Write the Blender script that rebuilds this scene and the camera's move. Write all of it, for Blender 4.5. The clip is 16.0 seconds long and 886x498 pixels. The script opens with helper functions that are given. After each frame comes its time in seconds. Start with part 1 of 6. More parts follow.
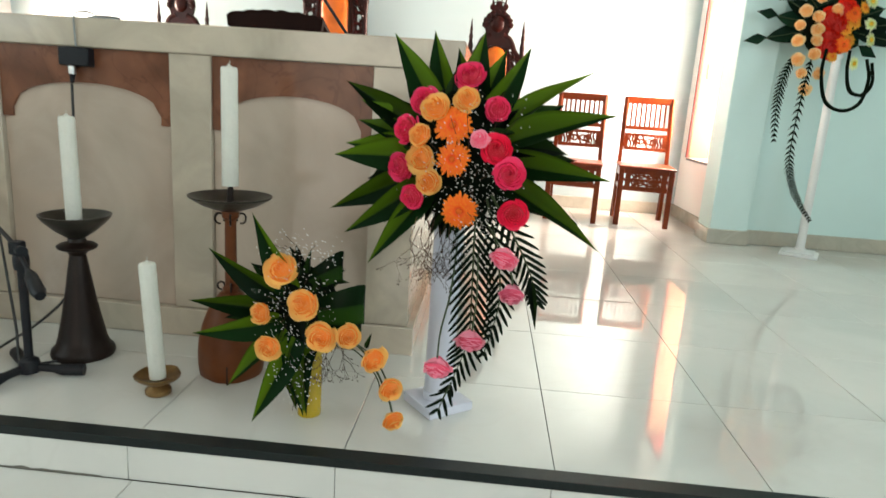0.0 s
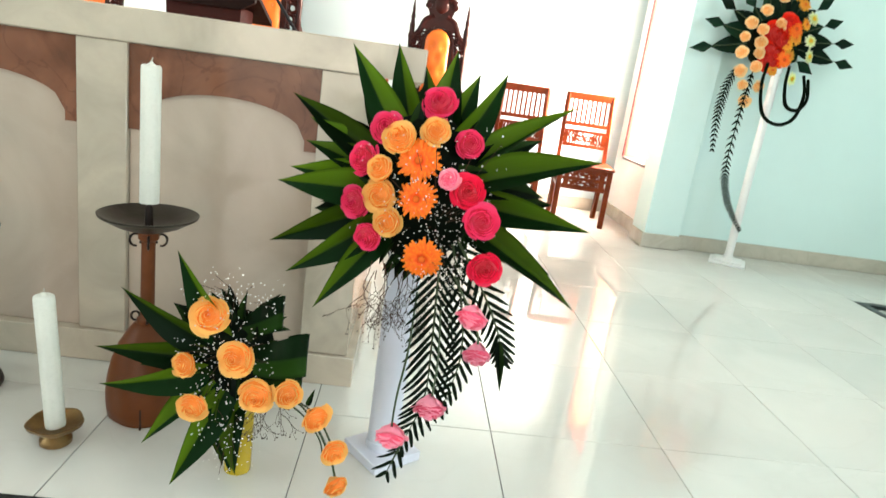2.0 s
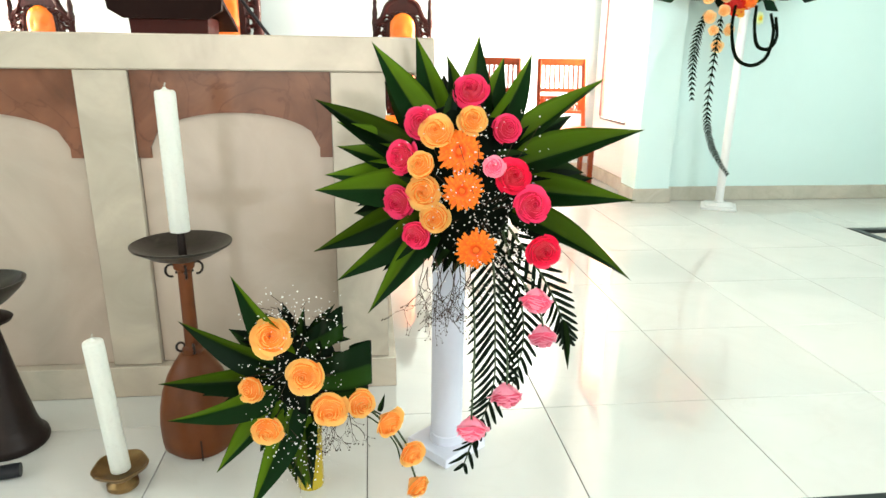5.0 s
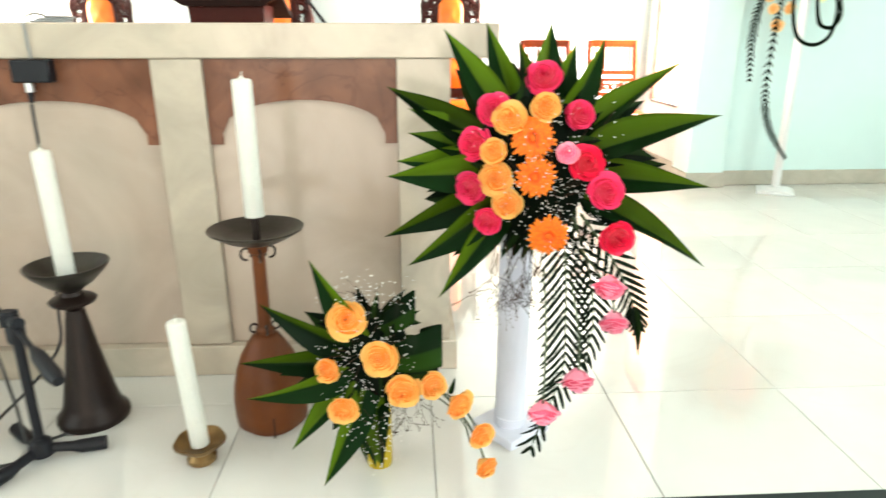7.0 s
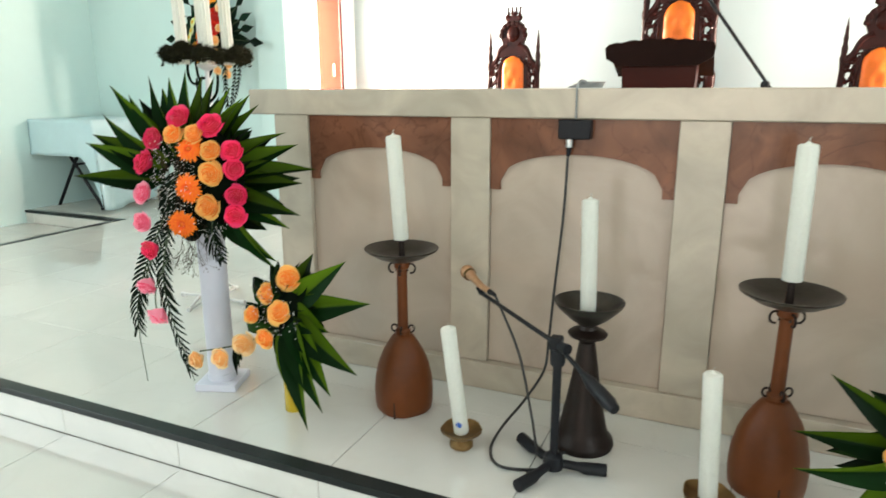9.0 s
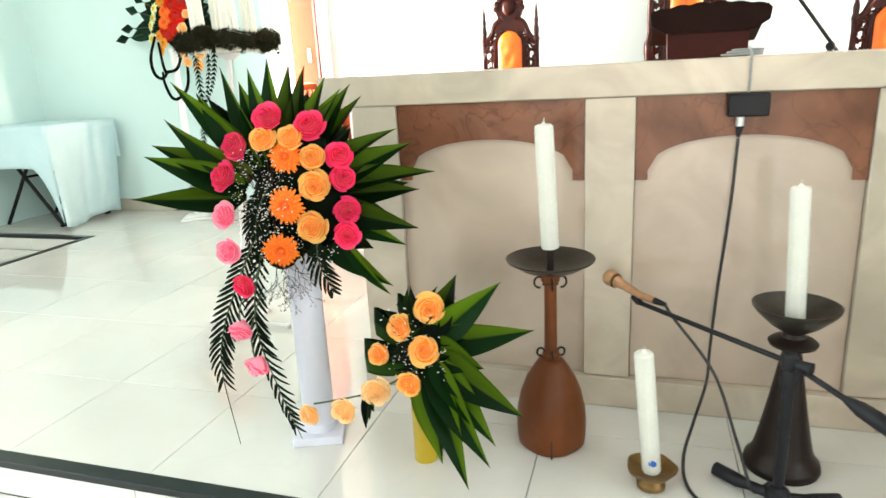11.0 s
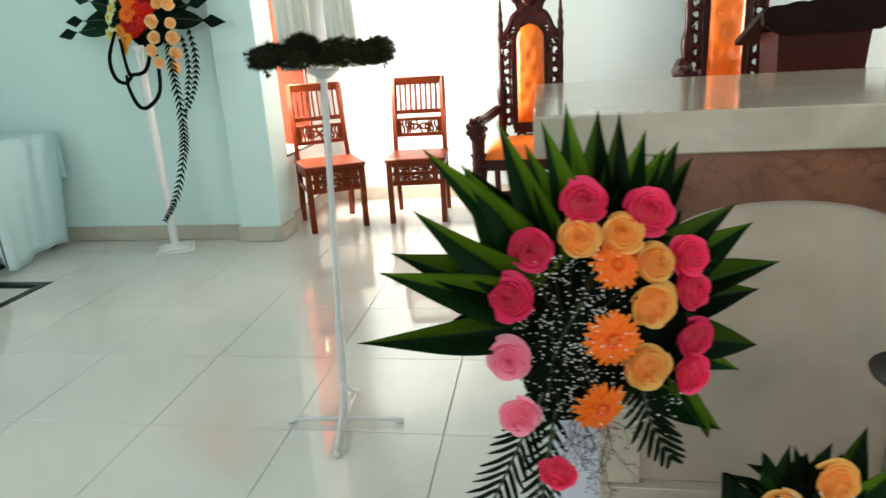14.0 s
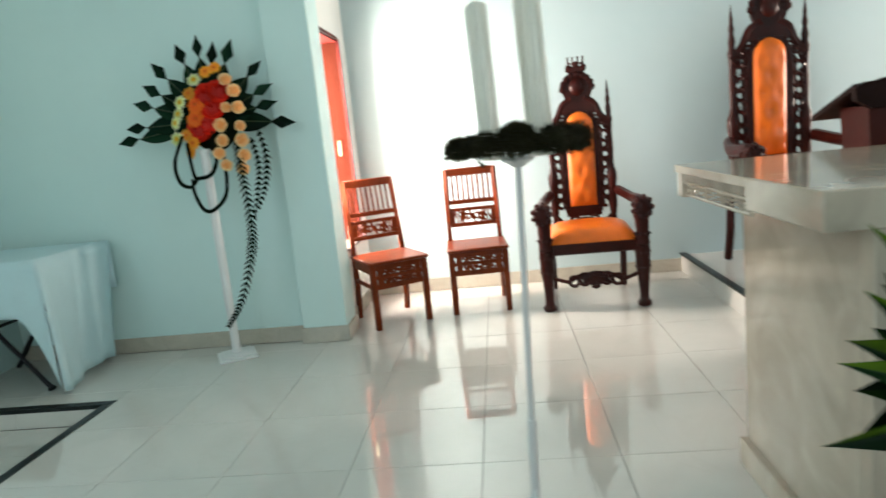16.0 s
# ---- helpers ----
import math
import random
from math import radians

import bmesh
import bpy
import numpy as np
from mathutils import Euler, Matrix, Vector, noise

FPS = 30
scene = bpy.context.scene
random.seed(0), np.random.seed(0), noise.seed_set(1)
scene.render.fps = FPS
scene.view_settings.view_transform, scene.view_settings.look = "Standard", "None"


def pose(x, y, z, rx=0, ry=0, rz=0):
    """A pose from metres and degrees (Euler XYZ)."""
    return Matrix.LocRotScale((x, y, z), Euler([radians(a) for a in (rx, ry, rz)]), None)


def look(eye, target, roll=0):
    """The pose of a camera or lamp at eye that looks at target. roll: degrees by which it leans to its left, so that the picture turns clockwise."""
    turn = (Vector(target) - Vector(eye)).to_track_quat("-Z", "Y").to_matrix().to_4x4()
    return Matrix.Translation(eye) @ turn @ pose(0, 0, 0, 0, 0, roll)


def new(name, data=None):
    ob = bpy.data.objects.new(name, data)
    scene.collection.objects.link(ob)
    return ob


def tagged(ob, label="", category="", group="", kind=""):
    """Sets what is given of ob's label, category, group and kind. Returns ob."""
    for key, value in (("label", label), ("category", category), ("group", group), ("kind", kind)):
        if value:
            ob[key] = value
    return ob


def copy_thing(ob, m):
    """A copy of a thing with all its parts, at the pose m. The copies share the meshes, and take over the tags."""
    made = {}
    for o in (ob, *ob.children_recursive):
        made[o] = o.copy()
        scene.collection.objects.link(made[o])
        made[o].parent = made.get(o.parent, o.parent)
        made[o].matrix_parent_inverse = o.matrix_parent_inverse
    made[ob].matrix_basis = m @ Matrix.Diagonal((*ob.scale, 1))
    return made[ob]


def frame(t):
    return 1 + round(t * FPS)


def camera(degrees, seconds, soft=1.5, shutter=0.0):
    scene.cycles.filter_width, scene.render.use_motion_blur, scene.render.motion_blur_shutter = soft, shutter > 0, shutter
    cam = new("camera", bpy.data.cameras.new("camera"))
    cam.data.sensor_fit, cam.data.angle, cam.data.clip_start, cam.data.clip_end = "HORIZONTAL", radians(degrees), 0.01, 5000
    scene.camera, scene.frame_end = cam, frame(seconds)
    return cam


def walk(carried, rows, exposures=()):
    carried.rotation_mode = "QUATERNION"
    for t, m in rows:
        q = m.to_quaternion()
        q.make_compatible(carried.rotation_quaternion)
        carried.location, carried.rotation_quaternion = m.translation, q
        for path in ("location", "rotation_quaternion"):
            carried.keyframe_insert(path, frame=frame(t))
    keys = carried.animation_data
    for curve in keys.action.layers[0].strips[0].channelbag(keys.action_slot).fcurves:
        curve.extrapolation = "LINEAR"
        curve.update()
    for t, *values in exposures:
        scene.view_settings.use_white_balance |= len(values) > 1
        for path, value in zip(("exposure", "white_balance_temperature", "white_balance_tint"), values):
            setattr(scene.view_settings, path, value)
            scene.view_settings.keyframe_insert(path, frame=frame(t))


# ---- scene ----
cam = camera(69.2, 16.0, shutter=0.5)
PATH = [
    (0, (0.284, -1.379, 0.824), (0.169, 0.567, 0.376), 3.9),
    (0.5, (0.293, -1.318, 0.815), (0.215, 0.609, 0.285), 3.8),
    (1, (0.256, -1.254, 0.824), (0.195, 0.669, 0.277), 2.6),
    (1.5, (0.201, -1.159, 0.89), (0.205, 0.758, 0.319), 3.2),
    (2, (0.181, -1.174, 0.942), (0.317, 0.753, 0.424), 8.1),
    (2.5, (0.188, -1.194, 0.966), (0.316, 0.746, 0.495), 8.7),
    (3, (0.213, -1.186, 0.972), (0.257, 0.748, 0.465), 7.3),
    (3.5, (0.211, -1.182, 0.964), (0.25, 0.728, 0.371), 6.7),
    (4, (0.174, -1.154, 0.957), (0.247, 0.763, 0.391), 4.8),
    (4.2, (0.138, -1.153, 0.955), (0.231, 0.767, 0.402), 3.4),
    (6.3, (-0.043, -1.144, 0.947), (0.278, 0.736, 0.344), 0.0),
    (6.5, (-0.041, -1.147, 0.953), (0.241, 0.744, 0.367), 0.3),
    (7, (-0.049, -1.158, 0.958), (0.052, 0.741, 0.339), -0.0),
    (7.5, (-0.131, -1.206, 0.967), (-0.344, 0.7, 0.4), 0.6),
    (8, (-0.263, -1.249, 0.992), (-0.818, 0.619, 0.545), 0.7),
    (8.5, (-0.476, -1.312, 1.012), (-1.25, 0.492, 0.629), 0.2),
    (9, (-0.591, -1.315, 0.992), (-1.372, 0.463, 0.515), -0.1),
    (9.2, (-0.636, -1.307, 1.001), (-1.431, 0.459, 0.501), -0.0),
    (11.3, (-1.345, -1.159, 1.005), (-1.898, 0.678, 0.441), -2.8),
    (11.5, (-1.398, -1.119, 0.999), (-1.933, 0.709, 0.391), -2.4),
    (12, (-1.535, -1.016, 1.059), (-2.019, 0.805, 0.387), -0.7),
    (12.5, (-1.671, -0.969, 1.119), (-2.234, 0.83, 0.45), 0.6),
    (13, (-1.88, -0.916, 1.135), (-2.395, 0.935, 0.58), -2.4),
    (13.5, (-2.044, -0.861, 1.159), (-2.488, 1.026, 0.668), -3.3),
    (14, (-2.188, -0.779, 1.152), (-2.495, 1.104, 0.552), -3.4),
    (14.5, (-2.353, -0.794, 1.176), (-2.666, 1.129, 0.725), -3.1),
    (15, (-2.497, -0.78, 1.177), (-2.61, 1.162, 0.709), -5.9),
    (15.5, (-2.631, -0.779, 1.201), (-2.734, 1.174, 0.783), -6.9),
    (16, (-2.855, -0.756, 1.184), (-3.045, 1.206, 0.845), -5.9),
]
EXPOSURES = [(0, 0.08, 6550, 13), (0.5, 0.08, 6550, 13), (1, 0.4, 6550, 13), (1.5, 0.62, 6550, 13), (2, 0.68, 6550, 13), (2.5, 0.22, 6550, 13), (3, 0.18, 6550, 13), (3.5, 0.18, 6550, 13), (4, 0.46, 6550, 13),
             (6.5, 1.08, 6850, 15), (7, 1.12, 6850, 15), (7.5, 1.27, 6700, 12), (8, 1.34, 6700, 14), (8.5, 0.46, 6600, 14), (9, 0.5, 6600, 14), (9.2, 0.7, 6650, 14), (11.5, 1.15, 6800, 17), (12, 1.6, 6850, 18), (12.5, 1.6, 6800, 17),
             (13, 1.05, 7050, 20), (13.5, 0.04, 6450, 11), (14, -0.07, 6350, 10), (14.5, -0.15, 6250, 8), (15, -0.18, 6250, 8), (15.5, -0.27, 6150, 8), (16, -0.42, 6050, 8)]
walk(cam, [(t, look(eye, target, roll)) for t, eye, target, roll in PATH], EXPOSURES)

# ---- world and light ----
world = bpy.data.worlds.new("sky")
scene.world = world
world.use_nodes = True
wn = world.node_tree.nodes
sky = wn.new("ShaderNodeTexSky")
sky.sky_type, sky.sun_disc, sky.sun_elevation, sky.sun_rotation = "NISHITA", False, radians(50), radians(120)
world.node_tree.links.new(sky.outputs[0], wn["Background"].inputs[0])
wn["Background"].inputs[1].default_value = 0.1


def area(name, m, sx, sy, watts, color):
    """Daylight that stands in an opening."""
    lamp = bpy.data.lights.new(name, "AREA")
    lamp.shape, lamp.size, lamp.size_y, lamp.energy, lamp.color = "RECTANGLE", sx, sy, watts, color
    ob = new(name, lamp)
    ob.matrix_world = m
    return ob


COOL = (0.86, 1.0, 0.97)
WARM = (1.0, 0.81, 0.66)
# three fill lamps added in assumed nave openings that are out of view
area("fill_light_nave_west", look((-6.0, -3.2, 2.4), (-1, -2.6, 1.6)), 5.6, 2.2, 132, COOL)
area("fill_light_nave_east", look((3.96, -3.2, 2.4), (-1, -2.6, 1.6)), 5.6, 2.2, 132, COOL)
area("fill_light_nave_south", look((-1.0, -9.85, 1.6), (-1, 0, 1.0)), 5.0, 3.0, 118, (1.0, 0.89, 0.76))
area("window_light_west", look((-4.22, 3.67, 1.22), (-2, 3.75, 1.1)), 0.5, 1.4, 310, WARM)
area("window_light_east", look((2.2, 3.74, 1.22), (0, 3.8, 1.1)), 0.5, 1.4, 310, WARM)


# ---- materials ----
def material(name, color, rough=0.5, metal=0.0, vary=0.12, scale=6.0, bump=0.0, bump_scale=60.0, ior=1.45, coat=0.0, spec=0.5):
    """A principled surface whose colour varies at two scales, with fine relief."""
    m = bpy.data.materials.new(name)
    m.use_nodes = True
    nt = m.node_tree
    n, l = nt.nodes, nt.links
    p = n["Principled BSDF"]
    p.inputs["Metallic"].default_value = metal
    p.inputs["IOR"].default_value = ior
    p.inputs["Coat Weight"].default_value = coat
    p.inputs["Specular IOR Level"].default_value = spec
    tc = n.new("ShaderNodeTexCoord")
    a = n.new("ShaderNodeTexNoise")
    a.inputs["Scale"].default_value, a.inputs["Detail"].default_value = scale, 5
    b = n.new("ShaderNodeTexNoise")
    b.inputs["Scale"].default_value, b.inputs["Detail"].default_value = scale * 7, 3
    l.new(tc.outputs["Object"], a.inputs["Vector"])
    l.new(tc.outputs["Object"], b.inputs["Vector"])
    mix = n.new("ShaderNodeMath")
    mix.operation = "MULTIPLY_ADD"
    mix.inputs[1].default_value = 0.35
    l.new(b.outputs["Fac"], mix.inputs[0])
    l.new(a.outputs["Fac"], mix.inputs[2])
    ramp = n.new("ShaderNodeValToRGB")
    ramp.color_ramp.elements[0].position, ramp.color_ramp.elements[1].position = 0.35, 1.0
    ramp.color_ramp.elements[0].color = tuple(max(0, c * (1 - vary)) for c in color) + (1,)
    ramp.color_ramp.elements[1].color = tuple(min(1, c * (1 + vary)) for c in color) + (1,)
    l.new(mix.outputs[0], ramp.inputs[0])
    l.new(ramp.outputs[0], p.inputs["Base Color"])
    rr = n.new("ShaderNodeMapRange")
    rr.inputs["To Min"].default_value, rr.inputs["To Max"].default_value = max(0.02, rough * 0.8), min(1, rough * 1.25)
    l.new(b.outputs["Fac"], rr.inputs["Value"])
    l.new(rr.outputs[0], p.inputs["Roughness"])
    if bump:
        c = n.new("ShaderNodeTexNoise")
        c.inputs["Scale"].default_value, c.inputs["Detail"].default_value = bump_scale, 4
        l.new(tc.outputs["Object"], c.inputs["Vector"])
        bp = n.new("ShaderNodeBump")
        bp.inputs["Strength"].default_value, bp.inputs["Distance"].default_value = bump, 0.004
        l.new(c.outputs["Fac"], bp.inputs["Height"])
        l.new(bp.outputs[0], p.inputs["Normal"])
    return m


def marble(name, base, vein, scale, rough, veins=0.5, per_object=0.0, ior=1.5, cloudy=1.0):
    """Polished stone: clouds, and thin veins where a warped noise crosses its middle."""
    m = bpy.data.materials.new(name)
    m.use_nodes = True
    nt = m.node_tree
    n, l = nt.nodes, nt.links
    p = n["Principled BSDF"]
    p.inputs["Roughness"].default_value = rough
    p.inputs["IOR"].default_value = ior
    tc = n.new("ShaderNodeTexCoord")
    src = tc.outputs["Object"]
    if per_object:
        info = n.new("ShaderNodeObjectInfo")
        add = n.new("ShaderNodeVectorMath")
        add.operation = "ADD"
        sc = n.new("ShaderNodeVectorMath")
        sc.operation = "SCALE"
        sc.inputs[0].default_value = (7.0, 5.0, 3.0)
        l.new(info.outputs["Random"], sc.inputs["Scale"])
        l.new(src, add.inputs[0])
        l.new(sc.outputs[0], add.inputs[1])
        src = add.outputs[0]
    cloud = n.new("ShaderNodeTexNoise")
    cloud.inputs["Scale"].default_value, cloud.inputs["Detail"].default_value, cloud.inputs["Distortion"].default_value = scale, 7, 1.2
    l.new(src, cloud.inputs["Vector"])
    vn = n.new("ShaderNodeTexNoise")
    vn.inputs["Scale"].default_value, vn.inputs["Detail"].default_value, vn.inputs["Distortion"].default_value = scale * 0.8, 4, 2.2
    l.new(src, vn.inputs["Vector"])
    ramp = n.new("ShaderNodeValToRGB")
    e = ramp.color_ramp.elements
    e[0].position, e[1].position = 0.3, 0.75
    e[0].color = tuple(c * (1 - 0.16 * cloudy) for c in base) + (1,)
    e[1].color = tuple(min(1, c * (1 + 0.1 * cloudy)) for c in base) + (1,)
    l.new(cloud.outputs["Fac"], ramp.inputs[0])
    band = n.new("ShaderNodeValToRGB")
    band.color_ramp.elements[0].position, band.color_ramp.elements[0].color = 0.478, (0, 0, 0, 1)
    band.color_ramp.elements[1].position, band.color_ramp.elements[1].color = 0.522, (0, 0, 0, 1)
    mid = band.color_ramp.elements.new(0.5)
    mid.color = (veins, veins, veins, 1)
    l.new(vn.outputs["Fac"], band.inputs[0])
    mx = n.new("ShaderNodeMixRGB")
    mx.inputs[2].default_value = vein + (1,)
    l.new(band.outputs[0], mx.inputs[0])
    l.new(ramp.outputs[0], mx.inputs[1])
    l.new(mx.outputs[0], p.inputs["Base Color"])
    return m


def through_light(nt, p, color, share):
    """Lets a thin blade pass part of the light that falls on its far side."""
    tr = nt.nodes.new("ShaderNodeBsdfTranslucent")
    nt.links.new(color, tr.inputs[0])
    mx = nt.nodes.new("ShaderNodeMixShader")
    mx.inputs[0].default_value = share
    nt.links.new(p.outputs[0], mx.inputs[1])
    nt.links.new(tr.outputs[0], mx.inputs[2])
    nt.links.new(mx.outputs[0], nt.nodes["Material Output"].inputs["Surface"])


def petal_material(name, inner, outer, rough=0.55, random_value=0.15):
    """Petals and leaves: a gradient along the blade, veined across it."""
    m = bpy.data.materials.new(name)
    m.use_nodes = True
    nt = m.node_tree
    n, l = nt.nodes, nt.links
    p = n["Principled BSDF"]
    p.inputs["Roughness"].default_value = rough
    uv = n.new("ShaderNodeUVMap")
    sep = n.new("ShaderNodeSeparateXYZ")
    l.new(uv.outputs[0], sep.inputs[0])
    no = n.new("ShaderNodeTexNoise")
    no.inputs["Scale"].default_value = 9
    l.new(uv.outputs[0], no.inputs["Vector"])
    ad = n.new("ShaderNodeMath")
    ad.operation = "MULTIPLY_ADD"
    ad.inputs[1].default_value, ad.inputs[2].default_value = 0.35, -0.17
    l.new(no.outputs["Fac"], ad.inputs[0])
    sm = n.new("ShaderNodeMath")
    sm.operation = "ADD"
    l.new(ad.outputs[0], sm.inputs[0])
    l.new(sep.outputs["Y"], sm.inputs[1])
    ramp = n.new("ShaderNodeValToRGB")
    ramp.color_ramp.elements[0].position, ramp.color_ramp.elements[1].position = 0.42, 1.0
    ramp.color_ramp.elements[0].color, ramp.color_ramp.elements[1].color = inner + (1,), outer + (1,)
    l.new(sm.outputs[0], ramp.inputs[0])
    info = n.new("ShaderNodeObjectInfo")
    hsv = n.new("ShaderNodeHueSaturation")
    mr = n.new("ShaderNodeMapRange")
    mr.inputs["To Min"].default_value, mr.inputs["To Max"].default_value = 1 - random_value, 1 + random_value
    l.new(info.outputs["Random"], mr.inputs["Value"])
    l.new(mr.outputs[0], hsv.inputs["Value"])
    l.new(ramp.outputs[0], hsv.inputs["Color"])
    l.new(hsv.outputs[0], p.inputs["Base Color"])
    through_light(nt, p, hsv.outputs[0], 0.3)
    return m


def leaf_material(name, edge, stripe, rough=0.42, width=0.2):
    """A strap leaf: a light stripe fills one half as if lit, the other half is shaded dark, with lengthwise grain."""
    m = bpy.data.materials.new(name)
    m.use_nodes = True
    nt = m.node_tree
    n, l = nt.nodes, nt.links
    p = n["Principled BSDF"]
    p.inputs["Roughness"].default_value = rough
    p.inputs["Specular IOR Level"].default_value = 0.07
    uv = n.new("ShaderNodeUVMap")
    info = n.new("ShaderNodeObjectInfo")
    mp = n.new("ShaderNodeMapping")
    mp.inputs["Scale"].default_value = (26, 1.2, 1)
    l.new(uv.outputs[0], mp.inputs[0])
    no = n.new("ShaderNodeTexNoise")
    no.noise_dimensions = "4D"
    no.inputs["Scale"].default_value = 1.0
    l.new(mp.outputs[0], no.inputs["Vector"])
    l.new(info.outputs["Random"], no.inputs["W"])
    sep = n.new("ShaderNodeSeparateXYZ")
    l.new(uv.outputs[0], sep.inputs[0])
    ad = n.new("ShaderNodeMath")
    ad.operation = "MULTIPLY_ADD"
    ad.inputs[1].default_value, ad.inputs[2].default_value = 0.12, -0.06
    l.new(no.outputs["Fac"], ad.inputs[0])
    sm = n.new("ShaderNodeMath")
    sm.operation = "ADD"
    l.new(ad.outputs[0], sm.inputs[0])
    l.new(sep.outputs["X"], sm.inputs[1])
    ramp = n.new("ShaderNodeValToRGB")
    e = ramp.color_ramp.elements
    e[0].position, e[0].color = 0.0, tuple(c * 0.5 for c in stripe) + (1,)
    e[1].position, e[1].color = 0.53, edge + (1,)
    a = e.new(0.10)
    a.color = stripe + (1,)
    b = e.new(0.27 + width)
    b.color = tuple(c * 0.75 for c in stripe) + (1,)
    l.new(sm.outputs[0], ramp.inputs[0])
    hsv = n.new("ShaderNodeHueSaturation")
    mr = n.new("ShaderNodeMapRange")
    mr.inputs["To Min"].default_value, mr.inputs["To Max"].default_value = 0.35, 1.25
    l.new(info.outputs["Random"], mr.inputs["Value"])
    l.new(mr.outputs[0], hsv.inputs["Value"])
    l.new(ramp.outputs[0], hsv.inputs["Color"])
    l.new(hsv.outputs[0], p.inputs["Base Color"])
    through_light(nt, p, hsv.outputs[0], 0.32)
    return m


M_WALL = material("pale aqua wall paint", (0.60, 0.775, 0.76), 0.55, vary=0.03, scale=1.5, bump=0.05, bump_scale=90)
M_WALLIN = material("pale grey blue sanctuary wall paint", (0.44, 0.555, 0.58), 0.55, vary=0.03, scale=1.5, bump=0.05, bump_scale=90)
# lighter than the rear wall: light from the opposite window put into the colour
M_WALLRET = material("return wall paint lightened as window-lit", (0.76, 0.76, 0.73), 0.55, vary=0.03, scale=1.5, bump=0.05, bump_scale=90)
M_CEIL = material("ceiling paint", (0.8, 0.8, 0.78), 0.7, vary=0.02)
M_TILE = marble("polished cream floor tile", (0.64, 0.63, 0.59), (0.56, 0.545, 0.50), 1.6, 0.04, 0.2, per_object=1.0, ior=2.0, cloudy=0.45)
M_GROUT = material("dark grey tile joint", (0.13, 0.12, 0.10), 0.9)
M_BASE = marble("beige baseboard tile", (0.46, 0.43, 0.36), (0.36, 0.33, 0.27), 5, 0.2, 0.3)
M_STRIP = marble("black granite", (0.012, 0.016, 0.016), (0.03, 0.03, 0.03), 40, 0.3, 0.3, ior=1.3)
M_ALTAR = marble("cream altar marble", (0.465, 0.395, 0.312), (0.40, 0.32, 0.24), 4.5, 0.12, 0.12, per_object=1.0, cloudy=1.4)
M_PANEL = marble("mottled pale altar panel", (0.445, 0.350, 0.280), (0.45, 0.37, 0.30), 3.0, 0.13, 0.15, per_object=1.0)
M_BROWN = marble("brown veined marble", (0.185, 0.073, 0.040), (0.072, 0.027, 0.015), 6.0, 0.18, 0.5, per_object=1.0, ior=1.36, cloudy=3.0)
M_SEAM = material("altar joint", (0.30, 0.27, 0.22), 0.7)
M_RED = material("red brown window wood", (0.075, 0.009, 0.007), 0.45, vary=0.2, scale=9, spec=0.15)
M_REDLIGHT = material("orange red window lining", (0.030, 0.0045, 0.0014), 0.7, vary=0.12, scale=7, spec=0.05)
# pale orange cream lining of the east window: its sunlight is in the colour
M_SUNLINING = material("window lining paled as sunlit", (0.085, 0.042, 0.022), 0.6, vary=0.1, scale=7, spec=0.2)
M_CATCH = material("yellowed catch plastic", (0.075, 0.055, 0.024), 0.5, vary=0.1, scale=20)
M_SILL = material("grey stone sill", (0.10, 0.095, 0.085), 0.4, vary=0.2, scale=20)
M_WOOD = material("polished reddish chair wood", (0.135, 0.021, 0.003), 0.33, vary=0.4, scale=9, spec=0.22)
M_DARKWOOD = material("dark carved mahogany", (0.026, 0.0034, 0.0022), 0.30, vary=0.5, scale=12, spec=0.22)
M_LECTOP = material("near black lectern wood", (0.010, 0.003, 0.002), 0.5, vary=0.3, scale=8, spec=0.08)
M_LECTERN = material("maroon lectern wood", (0.036, 0.0048, 0.003), 0.4, vary=0.3, scale=8, spec=0.15)
M_LEATHER = material("orange upholstery", (0.70, 0.145, 0.008), 0.33, vary=0.12, scale=14, bump=0.1, bump_scale=200)
M_WAX = material("white candle wax", (0.82, 0.82, 0.76), 0.28, vary=0.04, scale=20)
nt = M_WAX.node_tree
through_light(nt, nt.nodes["Principled BSDF"], nt.nodes["Color Ramp"].outputs[0], 0.4)
M_WICK = material("waxed candle wick", (0.42, 0.39, 0.33), 0.9)
M_NOTCH = material("dark joint in the wood", (0.03, 0.012, 0.006), 0.9)
M_IRON = material("dark bronze metal", (0.014, 0.0075, 0.0055), 0.42, metal=0.2, vary=0.35, scale=18, bump=0.12, bump_scale=120, spec=0.3)
M_DISH = material("worn bronze dish metal", (0.052, 0.046, 0.038), 0.34, metal=0.75, vary=0.4, scale=14, bump=0.1, bump_scale=90)
M_BELL = material("brown varnished wood", (0.115, 0.032, 0.008), 0.42, vary=0.35, scale=5, spec=0.25)
M_BRASS = material("tarnished brass", (0.22, 0.13, 0.05), 0.36, metal=0.8, vary=0.3, scale=25)
M_BLACK = material("matt black plastic", (0.006, 0.0065, 0.009), 0.45, vary=0.3, spec=0.3)
M_RUBBER = material("black cable", (0.018, 0.018, 0.018), 0.5)
M_COPPER = material("coppery microphone metal", (0.55, 0.30, 0.17), 0.3, metal=0.8, vary=0.2, scale=60)
M_STAND = material("white painted column", (0.60, 0.61, 0.69), 0.4, vary=0.05, scale=5)
M_POLE = material("white enamelled metal", (0.70, 0.72, 0.72), 0.35, vary=0.04, scale=5)
M_ENAMEL = material("dull grey white enamel", (0.58, 0.59, 0.59), 0.4, vary=0.06, scale=6)
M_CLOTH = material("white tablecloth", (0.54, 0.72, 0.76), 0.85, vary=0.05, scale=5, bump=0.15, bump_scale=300)
